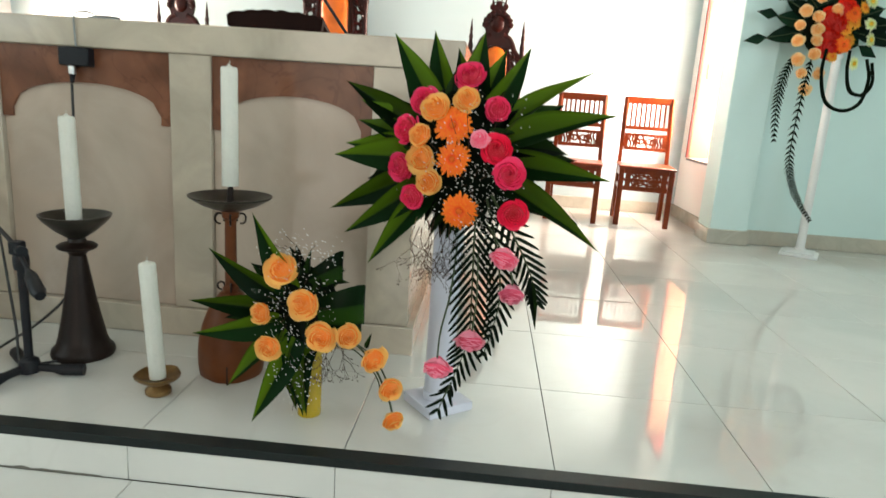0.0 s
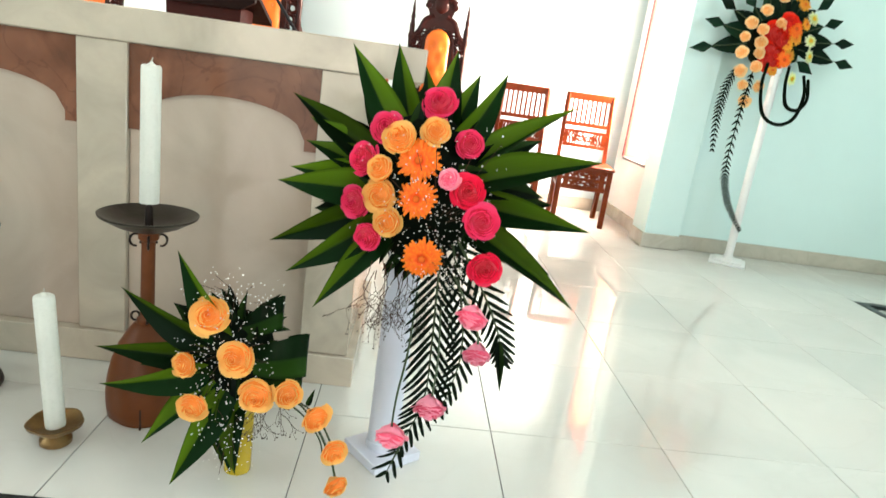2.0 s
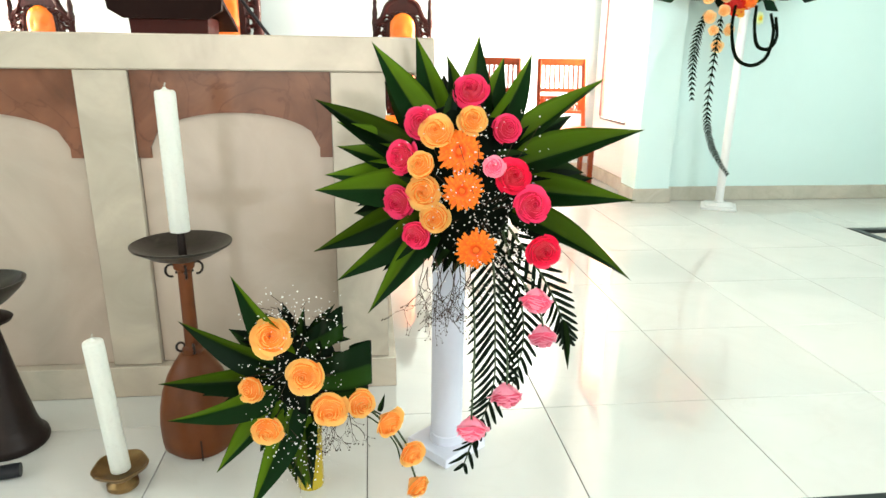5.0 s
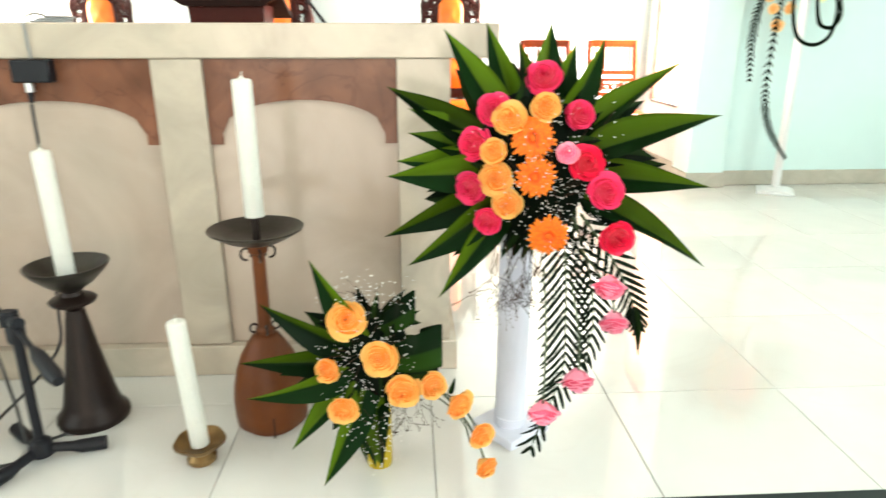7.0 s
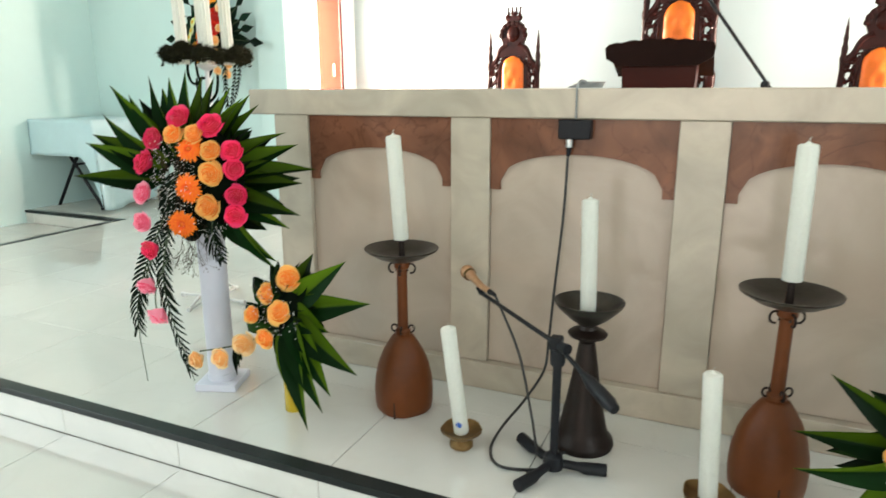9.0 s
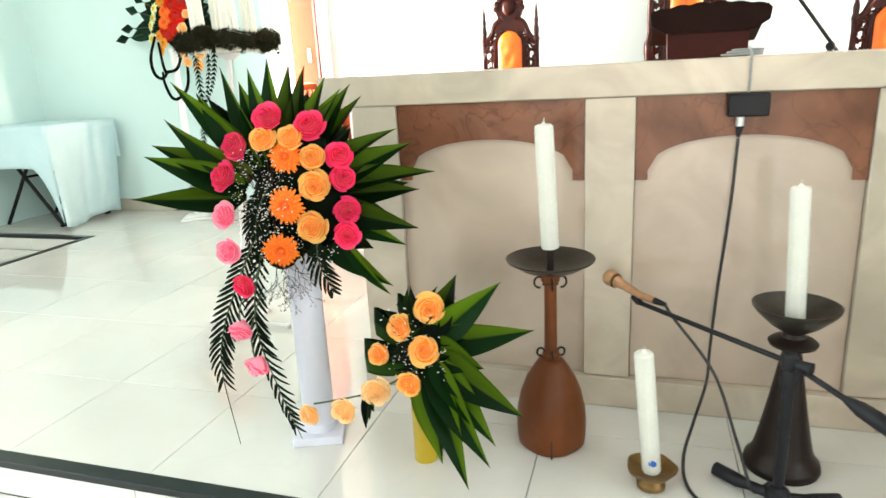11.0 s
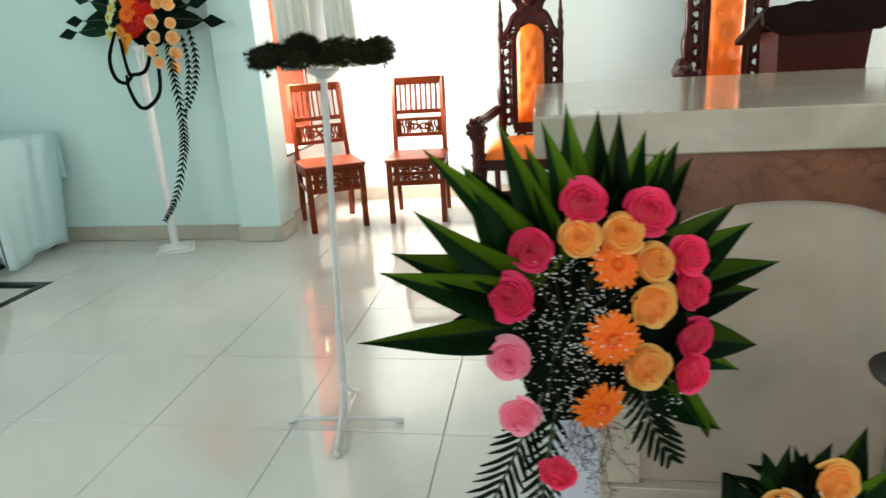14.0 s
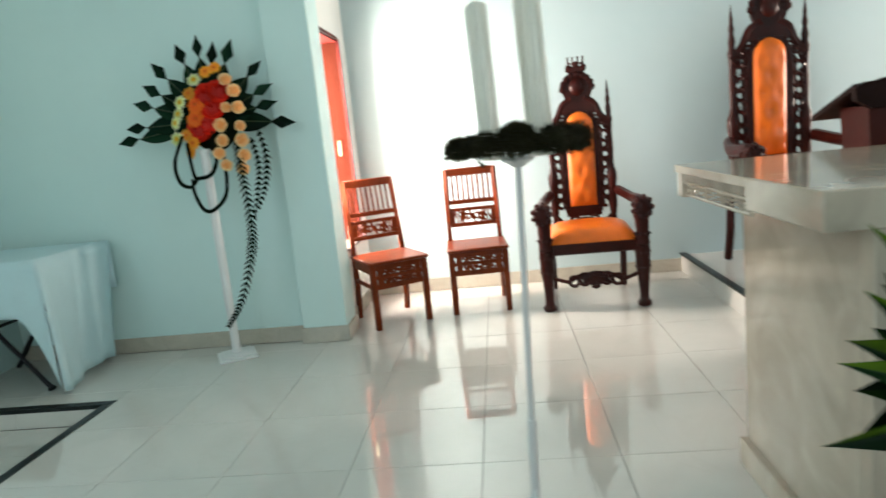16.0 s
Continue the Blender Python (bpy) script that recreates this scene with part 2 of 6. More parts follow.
M_FIR = material("dark fir needles", (0.020, 0.019, 0.008), 0.8, vary=0.5, scale=20, spec=0.15)
M_STEM = material("green stem", (0.025, 0.045, 0.012), 0.5)
M_TWIG = material("brown dry twig", (0.05, 0.028, 0.018), 0.9, spec=0.2)
M_GYP = material("tiny white blossom", (0.80, 0.79, 0.75), 0.7)
M_PALM = material("dark palm leaflet", (0.004, 0.009, 0.004), 0.6, vary=0.4, scale=15, spec=0.07)
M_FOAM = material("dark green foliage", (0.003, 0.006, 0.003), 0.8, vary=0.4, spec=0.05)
M_BLUE = material("blue sticker", (0.03, 0.12, 0.45), 0.5)
M_PLASTIC = material("white switch plastic", (0.75, 0.74, 0.68), 0.4)
M_GREYCABLE = material("grey cable", (0.22, 0.23, 0.23), 0.5)
M_STEEL = material("brushed steel", (0.55, 0.55, 0.55), 0.3, metal=0.9)
M_VASE = bpy.data.materials.new("yellow green glass")
M_VASE.use_nodes = True
vb = M_VASE.node_tree.nodes["Principled BSDF"]
vb.inputs["Base Color"].default_value = (0.75, 0.55, 0.03, 1)
vb.inputs["Roughness"].default_value = 0.08
vb.inputs["Transmission Weight"].default_value = 0.5
M_PINK = petal_material("hot pink petals", (0.58, 0.001, 0.022), (1.0, 0.055, 0.19), random_value=0.14)
M_CRIMSON = petal_material("crimson petals", (0.50, 0.001, 0.012), (0.95, 0.018, 0.085), random_value=0.1)
M_PALEPINK = petal_material("pale pink petals", (0.90, 0.09, 0.20), (1.0, 0.40, 0.52), random_value=0.1)
M_PEACH = petal_material("peach petals", (0.95, 0.21, 0.004), (1.0, 0.60, 0.17), random_value=0.08)
M_PALEPEACH = petal_material("pale cream peach petals", (0.95, 0.42, 0.10), (1.0, 0.76, 0.42), random_value=0.06)
M_ORANGE = petal_material("orange daisy petals", (0.88, 0.10, 0.001), (1.0, 0.235, 0.002))
M_YELLOW = petal_material("yellow daisy petals", (0.85, 0.30, 0.01), (0.90, 0.42, 0.02))
M_CREAM = petal_material("cream white daisy petals", (0.70, 0.75, 0.25), (0.85, 0.90, 0.62))
M_SCARLET = petal_material("scarlet petals", (0.55, 0.006, 0.002), (0.88, 0.03, 0.006))
M_HEART = material("flower heart", (0.72, 0.12, 0.004), 0.8)
M_YHEART = material("yellow flower heart", (0.75, 0.45, 0.03), 0.8)
M_LEAF = leaf_material("striped strap leaf with a lit half", (0.004, 0.022, 0.004), (0.085, 0.165, 0.007))
M_DARKLEAF = leaf_material("strap leaf in shaded tone", (0.003, 0.009, 0.003), (0.014, 0.038, 0.006))
M_FOLDLEAF = leaf_material("glossy dark folded leaf", (0.004, 0.014, 0.004), (0.02, 0.06, 0.008), rough=0.25)
M_FARLEAF = leaf_material("deep green trimmed leaf", (0.006, 0.024, 0.014), (0.010, 0.036, 0.018))


# ---- mesh helpers ----
def box(bm, x0, x1, y0, y1, z0, z1, bev=0.0):
    r = bmesh.ops.create_cube(bm, size=1.0)
    vs = r["verts"]
    for v in vs:
        v.co = Vector(((x0 + x1) / 2 + v.co.x * (x1 - x0), (y0 + y1) / 2 + v.co.y * (y1 - y0), (z0 + z1) / 2 + v.co.z * (z1 - z0)))
    if bev:
        es = list({e for v in vs for e in v.link_edges})
        bmesh.ops.bevel(bm, geom=es, offset=bev, segments=1, affect="EDGES", profile=0.5)
    return bm


def boxed(*a, bev=0.0):
    return box(bmesh.new(), *a, bev=bev)


def lathe(bm, prof, n=28, c=(0, 0, 0), cut=None):
    """Turns the profile [(radius, height)] about the upright axis at c; cut(angle) scales the radius."""
    rings = []
    for r, z in prof:
        ring = []
        for i in range(n):
            a = 2 * math.pi * i / n
            k = r * (cut(a) if cut else 1)
            ring.append(bm.verts.new((c[0] + k * math.cos(a), c[1] + k * math.sin(a), c[2] + z)))
        rings.append(ring)
    for a, b in zip(rings, rings[1:]):
        for i in range(n):
            bm.faces.new((a[i], a[(i + 1) % n], b[(i + 1) % n], b[i]))
    bm.faces.new(list(reversed(rings[0])))
    bm.faces.new(rings[-1])
    return bm


def tube(bm, pts, r, n=8):
    """A rod along pts; r is one radius or one for each point."""
    pts = [Vector(p) for p in pts]
    rs = r if isinstance(r, (list, tuple)) else [r] * len(pts)
    up = Vector((0.13, 0.21, 0.97))
    rings = []
    for i, p in enumerate(pts):
        d = (pts[min(i + 1, len(pts) - 1)] - pts[max(i - 1, 0)]).normalized()
        s = d.cross(up)
        if s.length < 0.05:
            s = d.cross(Vector((1, 0, 0)))
        s.normalize()
        u = s.cross(d)
        rings.append([bm.verts.new(p + rs[i] * (math.cos(2 * math.pi * k / n) * s + math.sin(2 * math.pi * k / n) * u)) for k in range(n)])
    for a, b in zip(rings, rings[1:]):
        for k in range(n):
            bm.faces.new((a[k], a[(k + 1) % n], b[(k + 1) % n], b[k]))
    bm.faces.new(list(reversed(rings[0])))
    bm.faces.new(rings[-1])
    return bm


def bez(*p, n=12):
    """Points of a smooth curve through the given points."""
    p = [Vector(q) for q in p]
    p = [2 * p[0] - p[1]] + p + [2 * p[-1] - p[-2]]
    out = []
    for i in range(1, len(p) - 2):
        for k in range(n):
            t = k / n
            a, b, c, d = p[i - 1:i + 3]
            out.append(0.5 * ((2 * b) + (c - a) * t + (2 * a - 5 * b + 4 * c - d) * t * t + (3 * b - a - 3 * c + d) * t ** 3))
    out.append(p[-2])
    return out


def ball(bm, c, r, sub=1, sq=(1, 1, 1)):
    g = bmesh.ops.create_icosphere(bm, subdivisions=sub, radius=r)
    for v in g["verts"]:
        v.co = Vector((v.co.x * sq[0] + c[0], v.co.y * sq[1] + c[1], v.co.z * sq[2] + c[2]))
    return bm


def ring(bm, c, r, t, axis="y", n=16, a0=0.0, a1=360.0):
    """A hoop or an arc of round section."""
    pts = []
    for i in range(n + 1):
        a = radians(a0 + (a1 - a0) * i / n)
        u, v = r * math.cos(a), r * math.sin(a)
        pts.append((c[0] + u, c[1], c[2] + v) if axis == "y" else (c[0] + u, c[1] + v, c[2]) if axis == "z" else (c[0], c[1] + u, c[2] + v))
    return tube(bm, pts, t, 6)


def slab_from(outline, y0, y1, bm=None):
    """A plate with the outline [(x, z)] between two depths."""
    bm = bm or bmesh.new()
    f = [bm.verts.new((x, y0, z)) for x, z in outline]
    b = [bm.verts.new((x, y1, z)) for x, z in outline]
    n = len(outline)
    bm.faces.new(f)
    bm.faces.new(list(reversed(b)))
    for i in range(n):
        bm.faces.new((f[i], b[i], b[(i + 1) % n], f[(i + 1) % n]))
    return bm


def mesh_of(name, bm, mat, smooth=False):
    bmesh.ops.recalc_face_normals(bm, faces=bm.faces[:])
    me = bpy.data.meshes.new(name)
    bm.to_mesh(me)
    bm.free()
    if mat:
        me.materials.append(mat)
    if smooth:
        me.polygons.foreach_set("use_smooth", [True] * len(me.polygons))
        me.set_sharp_from_angle(angle=radians(38))
    return me


def part(name, bm, mat, parent, label="", smooth=True):
    """One mesh object under a thing or a part."""
    ob = new(name, mesh_of(name, bm, mat, smooth))
    ob.parent = parent
    return tagged(ob, label)


def thing(name, m, label, category, group=""):
    ob = new(name)
    ob.matrix_world = m
    ob.empty_display_size = 0.1
    return tagged(ob, label, category, group)


def structure(name, bm, mat, label, category, smooth=False):
    ob = new(name, mesh_of(name, bm, mat, smooth))
    return tagged(ob, label, category, kind="structure")


def placed(name, me, parent, m, label=""):
    ob = new(name, me)
    ob.parent = parent
    ob.matrix_basis = m
    return tagged(ob, label)


# ---- structure ----
AX0, AX1 = -4.95, 2.86          # sides of the raised front
YF, YB, YW, YR = -0.06, 2.24, 3.12, 4.2   # front edge, inner corner, front walls, rear wall
XL, XR = -3.92, 1.90            # return walls
HW = 4.6
LOW = -0.108

floor = structure("floor", box(box(boxed(-6.1, 4.06, 2.29, YR, -0.3, -0.008), AX0, AX1, YF + 0.012, 2.29, -0.3, -0.008), -6.1, 4.06, -10, YF + 0.012, -0.5, LOW - 0.008), M_GROUT, "raised sanctuary floor with polished cream tiles", "floor")
floor_low = structure("floor_low", box(boxed(-6.1, AX0, YF, 2.24, -0.5, LOW - 0.008), AX1, 4.06, YF, 2.24, -0.5, LOW - 0.008), M_GROUT, "lower floor beside the raised front", "floor")

wall = structure("wall_north", boxed(XL - 0.23, XR + 0.23, YR, YR + 0.15, -0.3, HW), M_WALLIN, "pale rear wall of the sanctuary", "wall")


def return_wall(name, x0, x1, ya, yb):
    bm = bmesh.new()
    box(bm, x0, x1, 3.3, ya, -0.3, HW)
    box(bm, x0, x1, yb, YR, -0.3, HW)
    box(bm, x0, x1, ya, yb, -0.3, 0.49)
    box(bm, x0, x1, ya, yb, 1.95, HW)
    return structure(name, bm, M_WALLRET, "return wall with a window opening, coloured lighter as if window-lit", "wall")


return_wall("wall_west_return", XL - 0.23, XL, 3.42, 3.94)
return_wall("wall_east_return", XR, XR + 0.23, 3.50, 4.00)
structure("wall_front_west", boxed(-6.1, -4.15, YW, 3.3, -0.3, HW), M_WALL, "pale aqua wall beside the sanctuary", "wall")
structure("wall_front_east", boxed(2.08, 4.06, YW, 3.3, -0.3, HW), M_WALL, "pale aqua wall beside the sanctuary", "wall")
structure("pilaster_west", boxed(-4.15, -3.87, 3.05, 3.3, -0.02, HW, bev=0.004), M_WALL, "pale aqua square pilaster at the opening", "pilaster")
structure("pilaster_east", boxed(1.83, 2.08, 3.05, 3.3, -0.02, HW, bev=0.004), M_WALL, "pale aqua square pilaster at the opening", "pilaster")


# nave walls out of view; their openings are assumed, to hold the fill lamps
def nave_wall(name, x0, x1):
    bm = bmesh.new()
    box(bm, x0, x1, -10, -6.1, -0.5, HW)
    box(bm, x0, x1, -0.3, 3.3, -0.5, HW)
    box(bm, x0, x1, -6.1, -0.3, -0.5, 1.2)
    box(bm, x0, x1, -6.1, -0.3, 3.6, HW)
    return structure(name, bm, M_WALL, "unseen white nave wall with an assumed broad window", "wall")


nave_wall("wall_west", -6.3, -6.1)
nave_wall("wall_east", 4.06, 4.26)
bm = box(boxed(-6.3, -3.6, -10.2, -10, -0.5, HW), 1.6, 4.26, -10.2, -10, -0.5, HW)
structure("wall_south", box(bm, -3.6, 1.6, -10.2, -10, 3.2, HW), M_WALL, "unseen white nave wall with an assumed wide doorway", "wall")
structure("ceiling", boxed(-6.3, 4.26, -10.2, YR + 0.15, HW, HW + 0.15), M_CEIL, "plain white ceiling", "ceiling")


def baseboard(x0, x1, y0, y1, h=0.10):
    structure("baseboard", boxed(x0, x1, y0, y1, 0.002, h, bev=0.002), M_BASE, "beige stone baseboard", "baseboard")


baseboard(-6.09, -4.15, 3.106, 3.12)
baseboard(-4.163, -3.857, 3.037, 3.05)
baseboard(-3.87, -3.857, 3.05, 3.3)
baseboard(2.08, 4.05, 3.106, 3.12)
baseboard(1.817, 2.093, 3.037, 3.05)
baseboard(1.817, 1.83, 3.05, 3.3)
baseboard(XL, XL + 0.013, 3.31, YR)
baseboard(XR - 0.013, XR, 3.31, YR)
baseboard(XL + 0.013, -1.52, YR - 0.013, YR)
baseboard(-0.52, XR - 0.013, YR - 0.013, YR)


def window(name, x_in, sgn, ya, yb, lining, label):
    """A wooden window lining in a return wall; sgn points outwards."""
    root = thing(name, pose(x_in, 0, 0), "open window with a red-brown wooden lining", "window")
    tagged(root, kind="structure")
    def b(*a):
        return boxed(*a, bev=0.002)
    def xs(a, c):
        return (a, c) if sgn > 0 else (-c, -a)
    part("window_jamb", b(*xs(0.0, 0.23), yb - 0.018, yb - 0.001, 0.51, 1.93), lining, root, label)
    part("window_jamb", b(*xs(0.0, 0.23), ya + 0.001, ya + 0.018, 0.51, 1.93), M_WALLRET, root, "white painted jamb")
    part("window_head", b(*xs(0.0, 0.23), ya + 0.001, yb - 0.001, 1.93, 1.949), M_RED, root)
    part("window_sill", b(*xs(-0.012, 0.23), ya - 0.01, yb + 0.004, 0.491, 0.51), M_SILL, root, "grey stone sill")
    part("window_architrave", b(*xs(-0.018, -0.001), yb - 0.020, yb + 0.010, 0.513, 1.95), M_RED, root, "dark red edge trim")
    part("window_architrave", b(*xs(-0.010, -0.001), ya - 0.004, yb + 0.004, 1.951, 1.968), M_RED, root)
    catch = part("window_catch", b(*xs(0.05, 0.078), yb - 0.025, yb - 0.018, 1.13, 1.24), M_CATCH, root, "small yellowed plastic catch")
    return root


window("window_1", XL, -1, 3.42, 3.94, M_REDLIGHT, "orange-red wooden jamb")
window("window_2", XR, 1, 3.50, 4.00, M_SUNLINING, "jamb coloured pale cream as if sunlit")

# bright daylight haze outside the two windows
M_HAZE = bpy.data.materials.new("bright outdoor haze")
M_HAZE.use_nodes = True
hz = M_HAZE.node_tree.nodes["Principled BSDF"]
hz.inputs["Base Color"].default_value = (0.8, 0.8, 0.8, 1)
hz.inputs["Emission Color"].default_value = (1.0, 0.95, 0.90, 1)
hz.inputs["Emission Strength"].default_value = 2.5
structure("backdrop_west", boxed(-4.72, -4.70, 3.31, 5.6, 0.0, 2.6), M_HAZE, "bright daylight outside the window", "backdrop")
structure("backdrop_east", boxed(2.70, 2.72, 3.31, 5.6, 0.0, 2.6), M_HAZE, "bright daylight outside the window", "backdrop")

# black granite nosing, riser tiles and low step
for name, a in (("trim", (AX0 - 0.04, AX1 + 0.04, YF, -0.012)), ("trim", (AX0 - 0.05, AX0, -0.012, YB)), ("trim", (AX1, AX1 + 0.05, -0.012, YB)),
                ("trim", (-6.1, AX0, YB, YB + 0.05)), ("trim", (AX1, 4.06, YB, YB + 0.05))):
    structure(name, boxed(*a, -0.02, 0.003, bev=0.0015), M_STRIP, "black granite edge strip of the raised floor", "trim")

# rear dais
structure("dais", boxed(-1.52, -0.52, 2.85, YR - 0.001, 0.001, 0.125), M_TILE, "low tiled dais under the middle throne", "dais")
structure("trim", boxed(-1.53, -0.51, 2.84, 2.89, 0.126, 0.140, bev=0.002), M_STRIP, "black granite nosing of the dais", "trim")
structure("trim", boxed(-1.53, -1.48, 2.89, YR - 0.002, 0.126, 0.140, bev=0.002), M_STRIP, "black granite nosing of the dais", "trim")
structure("trim", boxed(-0.56, -0.51, 2.89, YR - 0.002, 0.126, 0.140, bev=0.002), M_STRIP, "black granite nosing of the dais", "trim")

# ---- altar ----
PIL = [(-2.10, -1.958), (-1.407, -1.275), (-0.716, -0.585), (-0.078, 0.065)]
altar = thing("altar", pose(0, 0, 0), "cream marble altar with three arched panels and brown marble spandrels", "altar")
part("core", boxed(-2.085, 0.05, 0.645, 1.31, 0.0, 0.91), M_SEAM, altar)
part("tabletop", box(boxed(-2.205, 0.194, 0.60, 1.02, 0.912, 1.0, bev=0.004), -2.205, 0.194, 1.0195, 1.70, 0.972, 1.0, bev=0.0015), M_ALTAR, altar, "thick polished cream marble slab")
part("plinth", boxed(-2.122, 0.087, 0.593, 1.335, 0.001, 0.095, bev=0.002), M_ALTAR, altar, "low stepped marble plinth")
for a, b in PIL:
    part("pilaster", boxed(a, b, 0.606, 0.66, 0.0965, 0.9115, bev=0.002), M_ALTAR, altar)
for (_, a), (b, _) in zip(PIL, PIL[1:]):
    a, b = a + 0.0015, b - 0.0015
    part("panel", boxed(a, b, 0.625, 0.646, 0.0965, 0.83, bev=0.001), M_PANEL, altar, "pale mottled marble panel")
    w = b - a
    leg, spring, apex, low = 0.033, 0.715, 0.806, 0.688
    out = [(a, 0.9115), (a, low), (a + leg, low), (a + leg, spring)]
    for i in range(1, 20):
        t = i / 20
        out.append((a + leg + (w - 2 * leg) * t, spring + (apex - spring) * math.sqrt(max(0, 1 - (2 * t - 1) ** 2)) ** 0.9))
    out += [(b - leg, spring), (b - leg, low), (b, low), (b, 0.9115)]
    part("spandrel", slab_from(out, 0.616, 0.626), M_BROWN, altar, "brown veined marble spandrel", smooth=False)
for x0, x1 in ((-2.10, -2.08), (0.045, 0.065)):
    part("side_panel", boxed(x0, x1, 0.661, 1.325, 0.0965, 0.9115, bev=0.001), M_ALTAR, altar)
# pierced apron under the overhanging slab
for x0, x1 in ((-2.195, -2.175), (0.164, 0.184)):
    xm = (x0 + x1) / 2
    apron = part("apron", boxed(x0 - 0.004, x1 + 0.004, 1.625, 1.69, 0.885, 0.9715, bev=0.002), M_ALTAR, altar, "carved pierced apron under the slab")
    part("rail", boxed(x0, x1, 1.021, 1.625, 0.932, 0.944, bev=0.003), M_ALTAR, apron)
    part("backing", boxed(xm - 0.003, xm + 0.003, 1.021, 1.625, 0.944, 0.971), M_SEAM, apron)
    for k in range(12):
        y = 1.045 + 0.05 * k
        part("upright", boxed(x0, x1, y - 0.011, y + 0.011, 0.944, 0.971, bev=0.002), M_ALTAR, apron)
    for k in range(4):
        y = 1.10 + 0.15 * k
        part("rosette", ring(bmesh.new(), (xm, y, 0.914), 0.017, 0.006, axis="x", n=10), M_ALTAR, apron)
        for sg in (-1, 1):
            for z, r in ((0.921, 0.0045), (0.907, 0.004)):
                part("carved_strand", tube(bmesh.new(), bez((xm, y + sg * 0.018, z), (xm, y + sg * 0.045, z + 0.006), (xm, y + sg * 0.068, z - 0.002), n=4), r, 6), M_ALTAR, apron)
    part("lower_bead", tube(bmesh.new(), [(xm, 1.03, 0.895), (xm, 1.625, 0.895)], 0.006, 6), M_ALTAR, apron)
part("rear_rail", boxed(-2.17, 0.16, 1.66, 1.69, 0.90, 0.9715, bev=0.002), M_ALTAR, altar)

# socket box under the slab, its plug and cable
sock = thing("socket_box", pose(-1.005, 0.606, 0.882), "black socket box fixed under the altar slab", "socket")
part("case", boxed(-0.048, 0.048, -0.028, 0.0095, -0.028, 0.0285, bev=0.004), M_BLACK, sock)
part("plug", tube(bmesh.new(), [(-0.016, -0.01, -0.028), (-0.016, -0.01, -0.052)], 0.011, 12), M_STEEL, sock, "bright metal plug")
part("plug_boot", tube(bmesh.new(), [(-0.016, -0.01, -0.052), (-0.018, -0.01, -0.08)], [0.009, 0.005], 10), M_BLACK, sock)
cab = bez((-1.023, 0.594, 0.80), (-1.03, 0.598, 0.62), (-1.047, 0.598, 0.40), (-1.058, 0.590, 0.22), (-1.064, 0.570, 0.12), (-1.10, 0.47, 0.05), (-1.130, 0.35, 0.016), (-1.126, 0.236, 0.006), (-1.075, 0.165, 0.006), (-0.984, 0.185, 0.006), (-0.955, 0.20, 0.02))
cable = tagged(new("cable", mesh_of("cable", tube(bmesh.new(), cab, 0.0042, 8), M_RUBBER, True)), "thin black cable from the socket to a loop on the floor", "cable")
coil = bmesh.new()
for k in range(3):
    ring(coil, (-1.01 + 0.008 * k, 0.74 + 0.006 * k, 1.005 + 0.006 * k), 0.05 - 0.006 * k, 0.003, axis="z", n=22)
tube(coil, bez((-1.0, 0.69, 1.02), (-1.005, 0.64, 1.022), (-1.005, 0.598, 1.006), (-1.005, 0.594, 0.97), (-1.005, 0.597, 0.912)), 0.003)
tagged(new("cable_coil", mesh_of("cable_coil", coil, M_GREYCABLE, True)), "coil of thin grey cable on the altar slab", "cable")


# ---- candle stands ----
def candle(name, base, top, r, label, flutes=0):
    """A wax candle from base to top."""
    base, top = Vector(base), Vector(top)
    h = (top - base).length
    m = Matrix.Translation(base) @ Vector((0, 0, 1)).rotation_difference(top - base).to_matrix().to_4x4()
    root = thing(name, m, label, "candle")
    cut = (lambda a: 1 + 0.12 * math.cos(flutes * a)) if flutes else (lambda a: 1 + 0.018 * math.cos(8 * a))
    part("wax", lathe(bmesh.new(), [(r * 0.97, 0), (r, 0.004), (r, h - 0.010), (r * 0.96, h - 0.004), (r * 0.80, h - 0.001), (r * 0.45, h - 0.001), (r * 0.2, h + 0.003), (r * 0.12, h + 0.006)], 40, cut=cut), M_WAX, root)
    part("wick", tube(bmesh.new(), [(0, 0, h + 0.002), (0.001, 0, h + 0.010), (0.003, 0, h + 0.015)], 0.0016, 6), M_WICK, root)
    return root


